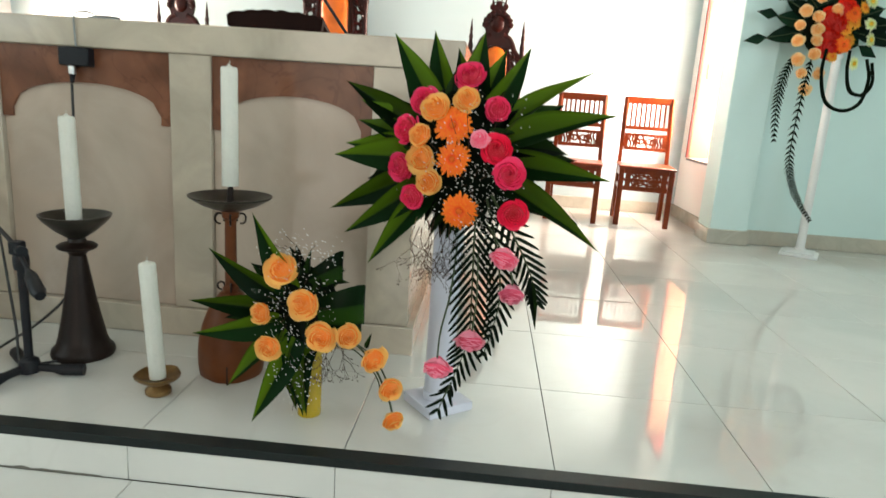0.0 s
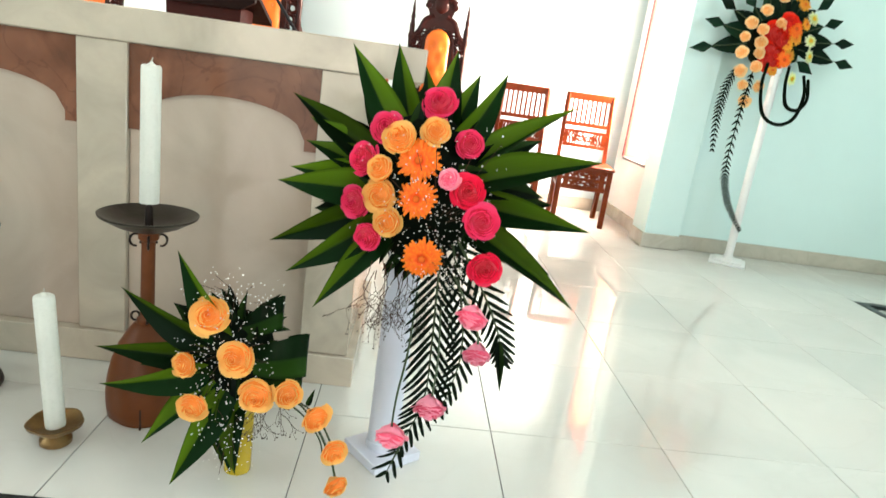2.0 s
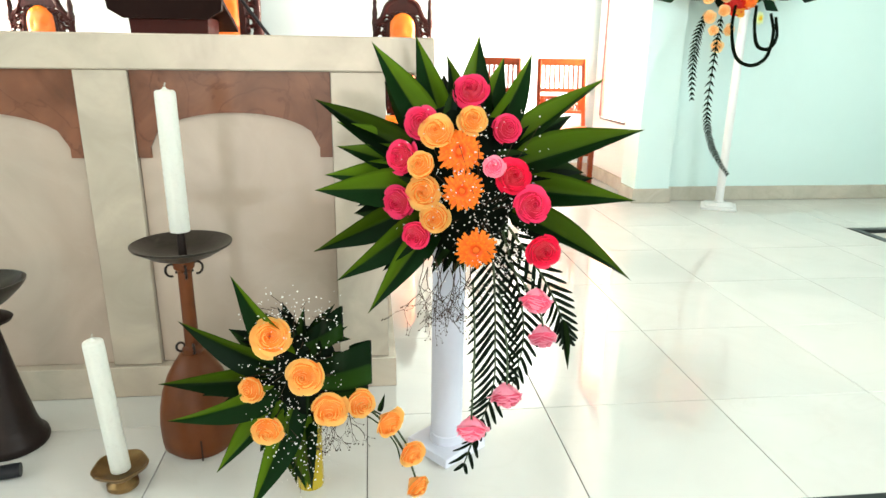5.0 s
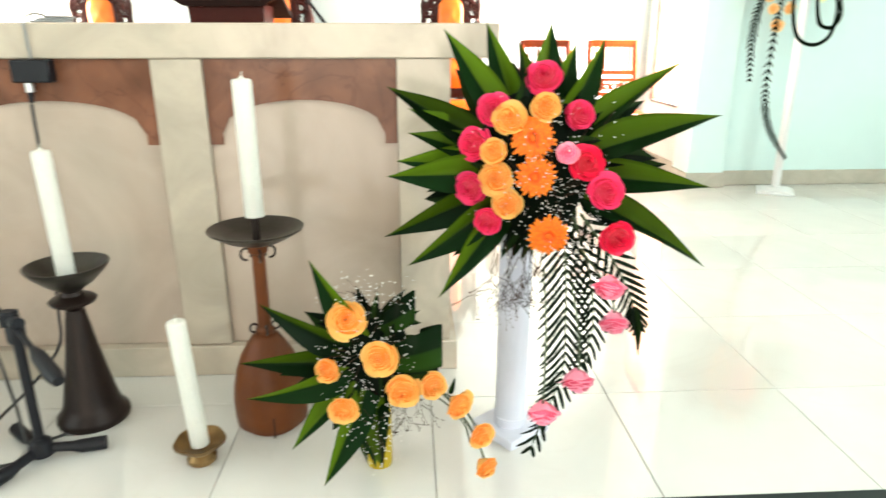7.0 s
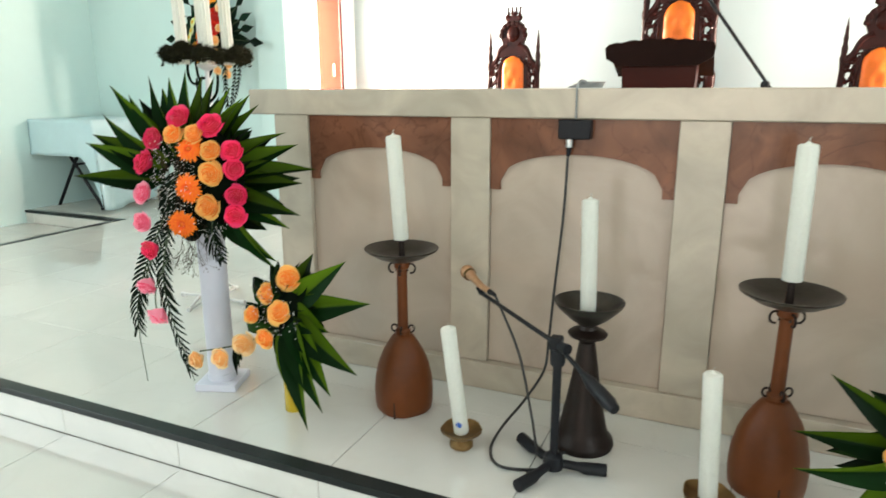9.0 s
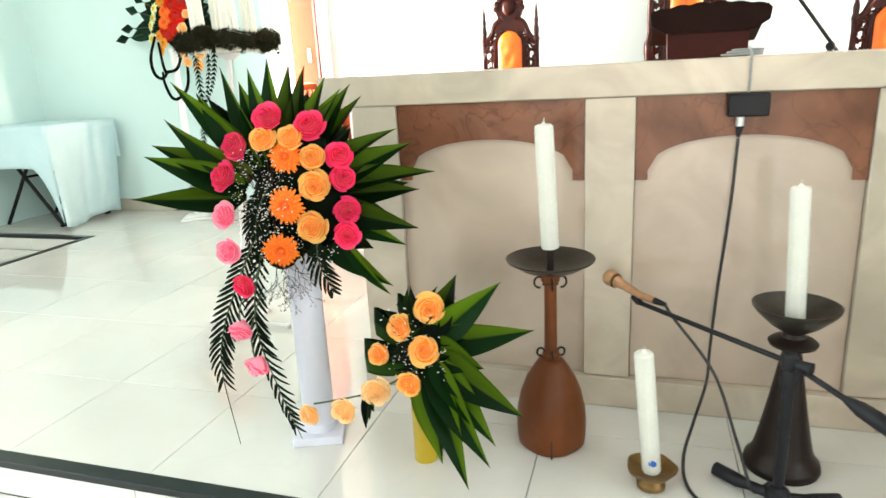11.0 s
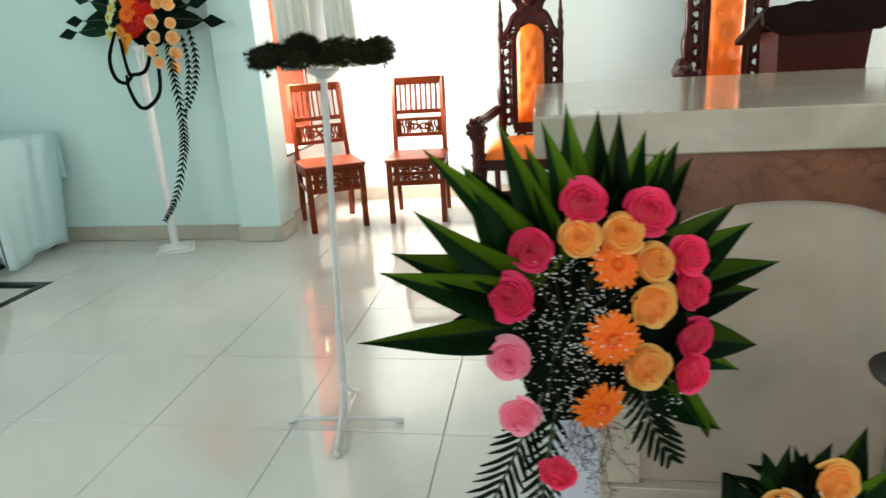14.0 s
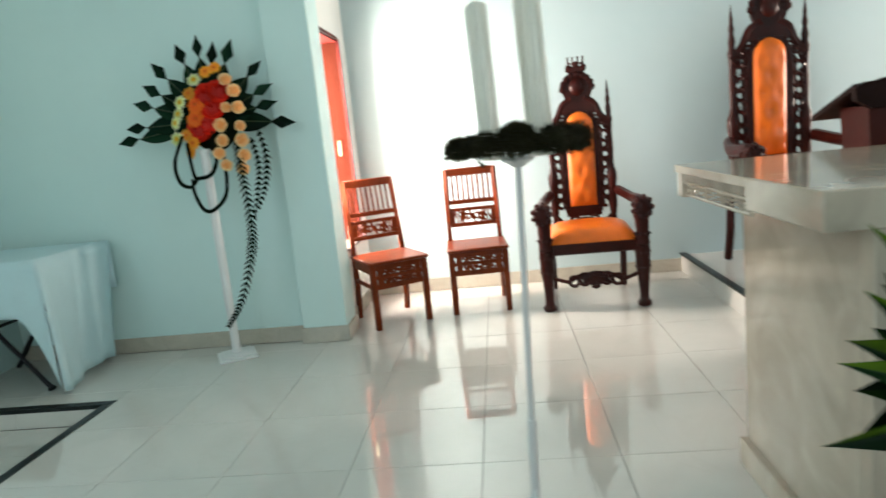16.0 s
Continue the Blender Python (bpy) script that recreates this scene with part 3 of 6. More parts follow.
def tall_stand(m):
    root = thing("candlestick", m, "tall candlestick with a brown wooden bell base and dark metal dish", "candlestick", "tall candlesticks")
    sq = lambda a: 1.012 + 0.026 * math.cos(4 * a) - 0.008 * math.cos(8 * a)
    prof = [(0.082, 0.0), (0.087, 0.006), (0.090, 0.03), (0.091, 0.07), (0.0875, 0.11), (0.078, 0.155), (0.063, 0.195), (0.046, 0.225), (0.033, 0.245), (0.026, 0.25)]
    body = part("base", lathe(bmesh.new(), prof, 40, cut=sq), M_BELL, root, "bell-shaped varnished wooden base")
    part("notch", boxed(-0.002, 0.002, -0.0955, -0.075, 0.0, 0.055), M_NOTCH, body)
    part("shaft", lathe(bmesh.new(), [(0.024, 0.248), (0.024, 0.262), (0.017, 0.27), (0.016, 0.46), (0.024, 0.468), (0.024, 0.488), (0.03, 0.494)], 20), M_BELL, root)
    part("dish", lathe(bmesh.new(), [(0.02, 0.485), (0.035, 0.488), (0.075, 0.502), (0.112, 0.524), (0.1135, 0.529), (0.110, 0.529), (0.073, 0.508), (0.03, 0.496), (0.012, 0.496)], 36), M_DISH, root, "dark metal drip dish")
    part("spike", lathe(bmesh.new(), [(0.010, 0.495), (0.009, 0.54), (0.006, 0.562)], 10), M_IRON, root)
    for z, far, r in ((0.474, 0.029, 0.0125), (0.278, 0.027, 0.0095)):
        for k in range(4):
            a = 0.12 + k * math.pi / 2
            c = (far * math.cos(a), far * math.sin(a), z - 0.010)
            pts = [(c[0] + r * math.cos(b) * math.cos(a), c[1] + r * math.cos(b) * math.sin(a), c[2] + 1.2 * r * math.sin(b)) for b in [radians(215 - 23 * i) for i in range(15)]]
            part("scroll", tube(bmesh.new(), pts, 0.0030, 6), M_IRON, root, "small wrought scroll")
    return root


tall = tall_stand(pose(-0.421, 0.352, 0, 0, 0, 14))
copy_thing(tall, pose(-1.473, 0.378, 0, 0, 0, 8))
candle("candle", (-0.421, 0.352, 0.556), (-0.423, 0.355, 0.876), 0.0225, "white altar candle on a tall candlestick")
candle("candle", (-1.473, 0.378, 0.556), (-1.484, 0.358, 0.868), 0.0225, "white altar candle on a tall candlestick")

cone = thing("candlestick", pose(-0.898, 0.384, 0), "dark bronze candlestick with a conical foot", "candlestick")
part("foot", lathe(bmesh.new(), [(0.086, 0.0), (0.089, 0.008), (0.086, 0.022), (0.074, 0.034), (0.066, 0.06), (0.052, 0.13), (0.038, 0.21), (0.026, 0.29), (0.022, 0.312)], 32), M_IRON, cone, "tall conical bronze foot")
part("collar", lathe(bmesh.new(), [(0.022, 0.312), (0.030, 0.322), (0.052, 0.332), (0.055, 0.339), (0.048, 0.345), (0.026, 0.352), (0.022, 0.362)], 28), M_IRON, cone)
part("dish", lathe(bmesh.new(), [(0.022, 0.362), (0.03, 0.368), (0.055, 0.385), (0.086, 0.415), (0.095, 0.428), (0.096, 0.433), (0.092, 0.433), (0.082, 0.42), (0.05, 0.393), (0.02, 0.386)], 36), M_DISH, cone, "flared bronze dish")
candle("candle", (-0.899, 0.380, 0.387), (-0.912, 0.392, 0.713), 0.0215, "white candle standing in a bronze dish")


def saucer(m):
    root = thing("candle_saucer", m, "small tarnished brass candle saucer on the floor", "candlestick", "brass candle saucers")
    part("foot", lathe(bmesh.new(), [(0.030, 0.0), (0.034, 0.004), (0.034, 0.014), (0.026, 0.022), (0.020, 0.030), (0.022, 0.036)], 24), M_BRASS, root)
    part("dish", lathe(bmesh.new(), [(0.022, 0.034), (0.045, 0.040), (0.056, 0.050), (0.059, 0.058), (0.056, 0.058), (0.043, 0.047), (0.01, 0.043)], 40, cut=lambda a: 1 + 0.045 * math.cos(5 * a)), M_BRASS, root, "scalloped brass dish")
    return root


sc = saucer(pose(-0.555, 0.178, 0))
copy_thing(sc, pose(-1.211, 0.226, 0))
candle("candle", (-0.555, 0.178, 0.046), (-0.572, 0.174, 0.367), 0.0215, "white candle standing in a brass saucer")
c2 = candle("candle", (-1.211, 0.226, 0.046), (-1.239, 0.192, 0.370), 0.0215, "white candle with a blue sticker in a brass saucer")
part("sticker", lathe(bmesh.new(), [(0.0005, -0.0219), (0.009, -0.0217), (0.0095, -0.0214), (0.001, -0.0212)], 16), M_BLUE, c2, "round blue sticker").matrix_basis = pose(0.004, 0, 0.035, -90, 0, 0) @ pose(0, 0, 0)

# ---- low microphone stand ----
PB = Vector((-0.938, 0.205, 0))
mics = thing("microphone_stand", pose(*PB), "low black microphone stand with a boom", "microphone stand")
for ax, ay in ((-0.12, 0.105), (0.135, 0.035), (-0.06, -0.125)):
    part("leg", tube(bmesh.new(), [(0, 0, 0.030), (ax * 0.45, ay * 0.45, 0.022), (ax * 0.6, ay * 0.6, 0.0185), (ax, ay, 0.0175)], [0.012, 0.012, 0.0165, 0.017], 12), M_BLACK, mics)
part("hub", lathe(bmesh.new(), [(0.026, 0.014), (0.028, 0.03), (0.024, 0.05), (0.014, 0.058)], 20), M_BLACK, mics)
part("pole", tube(bmesh.new(), [(0, 0, 0.05), (0, 0, 0.345)], 0.0115, 14), M_BLACK, mics)
J = Vector((-0.942, 0.2, 0.368)) - PB
MIC = Vector((-1.30, 0.535, 0.38)) - PB
WGT = Vector((-0.765, 0.035, 0.300)) - PB
part("clutch", box(lathe(bmesh.new(), [(0.018, 0.31), (0.02, 0.32), (0.02, 0.345), (0.016, 0.352)], 16), J.x - 0.016, J.x + 0.016, J.y - 0.016, J.y + 0.016, 0.352, 0.388, bev=0.004), M_BLACK, mics)
part("knob", tube(bmesh.new(), [J + Vector((0.012, -0.012, 0)), J + Vector((0.036, -0.03, 0))], [0.012, 0.015], 10), M_BLACK, mics)
BOOM0 = J.lerp(MIC, 0.86)
part("boom", tube(bmesh.new(), [BOOM0, J, J.lerp(WGT, 0.55)], 0.0062, 10), M_BLACK, mics)
part("counterweight", tube(bmesh.new(), [J.lerp(WGT, 0.5), J.lerp(WGT, 0.62), J.lerp(WGT, 0.9), WGT], [0.008, 0.016, 0.018, 0.012], 14), M_BLACK, mics)
d = (MIC - J).normalized()
mic = thing("microphone", Matrix.Translation(PB), "coppery handheld microphone in a boom clip", "microphone")
part("clip", tube(bmesh.new(), [BOOM0, BOOM0 + d * 0.02 + Vector((0, 0, 0.014))], [0.010, 0.012], 10), M_BLACK, mics)
A = BOOM0 + Vector((0, 0, 0.022)) - d * 0.05
part("handle", tube(bmesh.new(), [A, A + d * 0.05, A + d * 0.12 + Vector((0, 0, 0.012)), A + d * 0.135 + Vector((0, 0, 0.014))], [0.009, 0.0105, 0.0135, 0.018], 16), M_COPPER, mic)
part("grille", ball(bmesh.new(), A + d * 0.158 + Vector((0, 0, 0.017)), 0.0235, 3), M_COPPER, mic, "coppery mesh grille")
part("band", tube(bmesh.new(), [A + d * 0.137 + Vector((0, 0, 0.0142)), A + d * 0.143 + Vector((0, 0, 0.015))], 0.0215, 18), M_BRASS, mic)
part("connector", tube(bmesh.new(), [A, A - d * 0.035], [0.009, 0.006], 10), M_BLACK, mic)
A0 = PB + A - d * 0.035
mc = bez(A0, A0 + Vector((0.02, -0.01, -0.03)), (-1.075, 0.32, 0.27), (-1.02, 0.27, 0.12), (-0.985, 0.235, 0.02), (-0.95, 0.28, 0.007), (-0.91, 0.32, 0.006))
tagged(new("cable", mesh_of("cable", tube(bmesh.new(), mc, 0.0038, 8), M_RUBBER, True)), "black microphone cable falling from the boom to the floor", "cable")


# ---- side chairs ----
def chair(m, label):
    root = thing("chair", m, label, "chair", "carved wooden chairs")
    W, D, S = 0.180, 0.185, 0.45
    for sx in (-1, 1):
        part("leg", box(bmesh.new(), sx * W - 0.019, sx * W + 0.019, -D - 0.019, -D + 0.019, 0, S - 0.02, bev=0.004), M_WOOD, root)
        pts = bez((sx * W, D + 0.03, 0), (sx * W, D, 0.22), (sx * W, D, S), (sx * (W - 0.004), D + 0.03, 0.70), (sx * (W - 0.008), D + 0.075, 0.955), n=5)
        part("leg", tube(bmesh.new(), pts, 0.021, 4), M_WOOD, root)
    part("seat", boxed(-W - 0.026, W + 0.026, -D - 0.036, D + 0.015, S - 0.022, S, bev=0.006), M_WOOD, root, "polished plank seat")
    def by(z):
        return D + 0.075 * max(0, (z - S) / 0.5) ** 1.2
    part("top_rail", boxed(-W + 0.008, W - 0.008, by(0.93) - 0.012, by(0.93) + 0.012, 0.905, 0.96, bev=0.005), M_WOOD, root)
    for z0, z1 in ((0.705, 0.735), (0.655, 0.678), (0.545, 0.572)):
        part("rail", boxed(-W + 0.018, W - 0.018, by(z0) - 0.01, by(z0) + 0.01, z0, z1, bev=0.003), M_WOOD, root)
    for k in range(8):
        x = -W + 0.052 + k * (2 * W - 0.104) / 7
        part("slat", tube(bmesh.new(), [(x, by(0.735), 0.733), (x, by(0.82), 0.82), (x, by(0.905), 0.907)], 0.0085, 4), M_WOOD, root)
    def fret(y, z0, z1, w):
        """Pierced carving between two rails: curved uprights at the ends and a rosette of scrolls in the middle."""
        zc, h = (z0 + z1) / 2, z1 - z0
        for sx in (-1, 1):
            part("end_block", boxed(sx * w - 0.02, sx * w + 0.02, y - 0.009, y + 0.009, z0 - 0.002, z1 + 0.002), M_WOOD, root)
            for k in range(3):
                x = sx * (w - 0.034 - 0.022 * k)
                part("carved_upright", tube(bmesh.new(), bez((x, y, z0 - 0.002), (x + 0.007, y, z0 + h * 0.3), (x - 0.007, y, z0 + h * 0.7), (x, y, z1 + 0.002), n=4), 0.008, 6), M_WOOD, root)
            part("carved_scroll", ring(bmesh.new(), (sx * 0.062, y, zc), h * 0.26, 0.009, n=9, a0=40 * sx, a1=40 * sx + 290), M_WOOD, root)
        for k in (-1, 0, 1):
            pts = bez((-0.088, y, zc + k * h * 0.42), (-0.04, y, zc - k * h * 0.5 + h * 0.25), (0.0, y, zc + k * h * 0.1), (0.04, y, zc + k * h * 0.5 - h * 0.25), (0.088, y, zc - k * h * 0.42), n=5)
            part("carved_strand", tube(bmesh.new(), pts, 0.0075, 6), M_WOOD, root)
        part("carved_leaf", ball(bmesh.new(), (0, y, zc), h * 0.20, 2, (1.0, 0.3, 1.2)), M_WOOD, root)
    fret(by(0.61), 0.572, 0.655, W - 0.03)
    part("apron", boxed(-W + 0.019, W - 0.019, -D - 0.012, -D + 0.010, S - 0.058, S - 0.022, bev=0.002), M_WOOD, root)
    fret(-D, S - 0.092, S - 0.058, W - 0.05)
    part("rail", boxed(-W + 0.019, W - 0.019, -D - 0.010, -D + 0.010, S - 0.116, S - 0.092, bev=0.002), M_WOOD, root)
    fret(-D, S - 0.150, S - 0.116, W - 0.05)
    part("rail", boxed(-W + 0.019, W - 0.019, -D - 0.010, -D + 0.010, S - 0.185, S - 0.149, bev=0.002), M_WOOD, root)
    for sx in (-1, 1):
        part("side_rail", boxed(sx * W - 0.01, sx * W + 0.01, -D + 0.019, D - 0.02, S - 0.085, S - 0.022, bev=0.002), M_WOOD, root)
        part("side_rail", boxed(sx * W - 0.009, sx * W + 0.009, -D + 0.019, D - 0.02, S - 0.185, S - 0.160, bev=0.002), M_WOOD, root)
    part("back_rail", boxed(-W + 0.019, W - 0.019, D - 0.01, D + 0.01, S - 0.075, S - 0.024, bev=0.002), M_WOOD, root)
    return root


LBL = "polished red-brown wooden chair with slatted carved back"
ch = chair(pose(-3.641, 3.459, 0, 0, 0, 30), LBL)
copy_thing(ch, pose(-3.045, 3.635, 0, 0, 0, 4))
copy_thing(ch, pose(0.965, 3.68, 0, 0, 0, -9))
copy_thing(ch, pose(1.491, 3.672, 0, 0, 0, -7))


# ---- thrones ----
def throne(m, label, base=0.0):
    root = thing("throne", m, label, "armchair", "carved thrones")
    W = 0.30
    for sx in (-1, 1):
        prof = [(0.036, 0.0), (0.044, 0.008), (0.044, 0.03), (0.031, 0.045), (0.029, 0.075), (0.034, 0.16), (0.038, 0.18), (0.036, 0.195), (0.045, 0.24), (0.048, 0.29), (0.044, 0.31), (0.048, 0.33), (0.048, 0.395), (0.040, 0.40)]
        bm = lathe(bmesh.new(), prof, 12, c=(sx * W, -0.28, 0))
        for k in range(10):
            a = k * 0.628
            for z, r in ((0.26, 0.044), (0.355, 0.045)):
                ball(bm, (sx * W + r * math.cos(a + 30 * z), -0.28 + r * math.sin(a + 30 * z), z), 0.009, 1)
        part("leg", bm, M_DARKWOOD, root, "carved front leg")
        part("leg", tube(bmesh.new(), bez((sx * 0.25, 0.31, 0), (sx * 0.25, 0.26, 0.2), (sx * 0.25, 0.25, 0.42), n=4), 0.024, 6), M_DARKWOOD, root)
        # arm with a scrolled end
        bm = tube(bmesh.new(), bez((sx * (W - 0.06), 0.27, 0.70), (sx * W, 0.05, 0.665), (sx * (W + 0.01), -0.18, 0.675), (sx * (W + 0.01), -0.27, 0.66), n=5), 0.034, 8)
        ball(bm, (sx * (W + 0.012), -0.285, 0.635), 0.062, 2, (1.0, 0.9, 1.2))
        for k in range(9):
            a = k * 0.7
            ball(bm, (sx * (W + 0.012) + 0.046 * math.cos(a), -0.315, 0.635 + 0.055 * math.sin(a)), 0.021, 1)
            ball(bm, (sx * (W + 0.012) + 0.058 * math.cos(a), -0.28, 0.635 + 0.066 * math.sin(a)), 0.019, 1)
        part("arm", bm, M_DARKWOOD, root, "scrolled carved arm")
        bm = lathe(bmesh.new(), [(0.042, 0.40), (0.047, 0.41), (0.041, 0.43), (0.045, 0.46), (0.040, 0.49), (0.044, 0.53), (0.042, 0.55), (0.05, 0.58), (0.05, 0.61)], 12, c=(sx * (W + 0.004), -0.283, 0))
        for k in range(10):
            a = k * 0.628
            for z in (0.47, 0.585):
                ball(bm, (sx * (W + 0.004) + 0.046 * math.cos(a + 40 * z), -0.283 + 0.046 * math.sin(a + 40 * z), z), 0.0095, 1)
        part("arm_post", bm, M_DARKWOOD, root)
        # turned back post with spire
        prof = [(0.022, 0.42), (0.026, 0.46), (0.020, 0.52), (0.032, 0.60), (0.030, 0.74), (0.036, 0.78), (0.036, 0.83), (0.024, 0.86), (0.018, 0.90), (0.022, 1.0), (0.018, 1.12), (0.022, 1.18), (0.027, 1.20), (0.018, 1.23), (0.022, 1.27), (0.013, 1.31), (0.018, 1.335), (0.010, 1.37), (0.012, 1.39), (0.006, 1.43), (0.002, 1.47)]
        part("back_post", lathe(bmesh.new(), prof, 12, c=(sx * 0.205, 0.30, 0)), M_DARKWOOD, root, "turned post with a pointed finial")
        # pierced scrollwork between post and panel
        bm = bmesh.new()
        for k in range(9):
            z = 0.62 + 0.068 * k
            ring(bm, (sx * (0.155 + 0.012 * (k % 2)), 0.29, z), 0.028, 0.013, n=9, a0=40 * k, a1=40 * k + 290)
            ball(bm, (sx * 0.145, 0.285, z + 0.032), 0.017, 1)
            ring(bm, (sx * 0.195, 0.292, z + 0.03), 0.016, 0.009, n=8)
        tube(bm, bez((sx * 0.118, 0.29, 0.56), (sx * 0.128, 0.29, 0.8), (sx * 0.128, 0.29, 1.05), (sx * 0.11, 0.29, 1.22), n=4), 0.014, 6)
        slab_from([(sx * 0.112, 0.56), (sx * 0.150, 0.60), (sx * 0.155, 1.14), (sx * 0.112, 1.22)], 0.292, 0.304, bm)
        part("scrollwork", bm, M_DARKWOOD, root, "pierced carved scrollwork")
        bm = tube(bmesh.new(), bez((sx * 0.215, 0.30, 1.17), (sx * 0.15, 0.295, 1.235), (sx * 0.11, 0.29, 1.32), (sx * 0.05, 0.29, 1.36), n=5), [0.022] * 15 + [0.028], 8)
        for k in range(4):
            ring(bm, (sx * (0.185 - 0.035 * k), 0.285, 1.16 + 0.028 * k), 0.02, 0.009, n=8)
        part("shoulder", bm, M_DARKWOOD, root)
    # seat
    part("seat_rail", boxed(-W + 0.02, W - 0.02, -0.30, 0.27, 0.365, 0.447, bev=0.012), M_DARKWOOD, root)
    bm = bmesh.new()
    g = bmesh.ops.create_grid(bm, x_segments=14, y_segments=12, size=0.5)
    for v in bm.verts:
        u, w = v.co.x * 2, v.co.y * 2
        e = max(0, 1 - abs(u) ** 4) ** 0.5 * max(0, 1 - abs(w) ** 4) ** 0.5
        v.co = Vector((v.co.x * 0.57, v.co.y * 0.56 - 0.02, 0.438 + 0.10 * e))
    part("cushion", bm, M_LEATHER, root, "domed orange upholstered seat")
    # carved front apron
    bm = bmesh.new()
    for sx in (-1, 1):
        tube(bm, bez((sx * 0.27, -0.29, 0.22), (sx * 0.17, -0.295, 0.19), (sx * 0.10, -0.295, 0.225), (sx * 0.03, -0.295, 0.20), n=5), 0.014, 6)
        ring(bm, (sx * 0.07, -0.295, 0.20), 0.036, 0.015, n=10)
        ring(bm, (sx * 0.135, -0.295, 0.19), 0.032, 0.014, n=10)
    ball(bm, (0, -0.297, 0.205), 0.055, 2, (1.6, 0.4, 0.9))
    for k in range(7):
        ball(bm, (0.03 * (k - 3), -0.305, 0.235 - 0.006 * abs(k - 3)), 0.018, 1)
        ball(bm, (0.034 * (k - 3), -0.305, 0.175 + 0.006 * abs(k - 3)), 0.018, 1)
    ball(bm, (0, -0.297, 0.155), 0.026, 1, (1.3, 0.5, 0.9))
    part("carved_stretcher", bm, M_DARKWOOD, root, "carved shell stretcher")
    # back panel
    n = 16
    def arch(w, z0, z1, y0, y1, bulge=0.0):
        out = [(-w, z0)] + [(w * -math.cos(math.pi * i / n), z1 + w * 1.15 * math.sin(math.pi * i / n)) for i in range(n + 1)] + [(w, z0)]
        return slab_from(out, y0, y1)
    part("back_frame", arch(0.124, 0.53, 1.16, 0.285, 0.315), M_DARKWOOD, root)
    bm = bmesh.new()
    g = bmesh.ops.create_grid(bm, x_segments=12, y_segments=28, size=0.5)
    tufts = [(0, 0.66), (0.045, 0.76), (-0.045, 0.76), (0, 0.86), (0.045, 0.96), (-0.045, 0.96), (0, 1.06), (0.045, 1.14), (-0.045, 1.14)]
    for v in bm.verts:
        u, t = v.co.x * 2, v.co.y + 0.5
        z = 0.605 + t * 0.665
        w = 0.094 if z < 1.17 else 0.094 * math.sqrt(max(0.02, 1 - ((z - 1.17) / 0.101) ** 2))
        x = u * w
        dome = (1 - abs(u) ** 3) ** 0.6 * min(1, (1 - t) * 12) ** 0.5 * min(1, t * 12) ** 0.5
        y = 0.284 - 0.030 * dome
        for a, b in tufts:
            q = (x - a) ** 2 + (z - b) ** 2
            y += 0.014 * math.exp(-q / 0.0004)
        v.co = Vector((x, y, z))
    pad = part("back_pad", bm, M_LEATHER, root, "buttoned orange upholstered back")
    for a, b in tufts:
        part("button", ball(bmesh.new(), (a, 0.268, b), 0.006, 1), M_LEATHER, pad)
    # lower back carving and crest
    bm = bmesh.new()
    ball(bm, (0, 0.285, 0.50), 0.035, 2, (2.2, 0.5, 0.7))
    for sx in (-1, 1):
        ring(bm, (sx * 0.07, 0.285, 0.505), 0.028, 0.013, n=9)
        tube(bm, bez((sx * 0.215, 0.29, 0.56), (sx * 0.15, 0.285, 0.49), (sx * 0.09, 0.285, 0.47), (0, 0.285, 0.475), n=4), 0.013, 6)
    part("lower_carving", bm, M_DARKWOOD, root)
    bm = bmesh.new()
    crest = [(-0.115, 1.25), (-0.125, 1.32), (-0.085, 1.36), (-0.10, 1.40), (-0.105, 1.46), (-0.075, 1.515), (-0.045, 1.54), (-0.05, 1.575), (0.05, 1.575), (0.045, 1.54), (0.075, 1.515), (0.105, 1.46), (0.10, 1.40), (0.085, 1.36), (0.125, 1.32), (0.115, 1.25), (0.06, 1.27), (0, 1.275), (-0.06, 1.27)]
    slab_from(crest, 0.275, 0.31, bm)
    for k in range(9):
        a = radians(180 - 22.5 * k)
        ball(bm, (0.098 * math.cos(a), 0.276, 1.43 + 0.088 * math.sin(a)), 0.029, 1, (1, 0.7, 1))
    ball(bm, (0, 0.272, 1.44), 0.055, 2, (1, 0.4, 1.15))
    for x, z in ((-0.05, 1.565), (0, 1.585), (0.05, 1.565)):
        ball(bm, (x, 0.285, z), 0.026, 1, (1, 0.6, 1.2))
    for x in (-0.045, -0.016, 0.016, 0.045):
        tube(bm, [(x, 0.29, 1.57), (x * 1.1, 0.29, 1.60), (x * 1.15, 0.29, 1.635)], [0.010, 0.008, 0.005], 6)
        ball(bm, (x * 1.15, 0.29, 1.638), 0.009, 1)
    tube(bm, [(-0.05, 0.29, 1.597), (0.05, 0.29, 1.597)], 0.006, 6)
    part("crest", bm, M_DARKWOOD, root, "carved crown crest")
    return root


TL = "ornate dark carved throne with orange upholstery"
th = throne(pose(-2.274, 3.625, 0, 0, 0, -3), TL)
copy_thing(th, pose(0.27, 3.645, 0, 0, 0, -2))
mid = copy_thing(th, pose(-0.995, 3.52, 0.141) @ Matrix.Diagonal((1.15, 1.12, 1.165, 1)))
tagged(mid, "larger dark carved throne with orange upholstery on the dais")

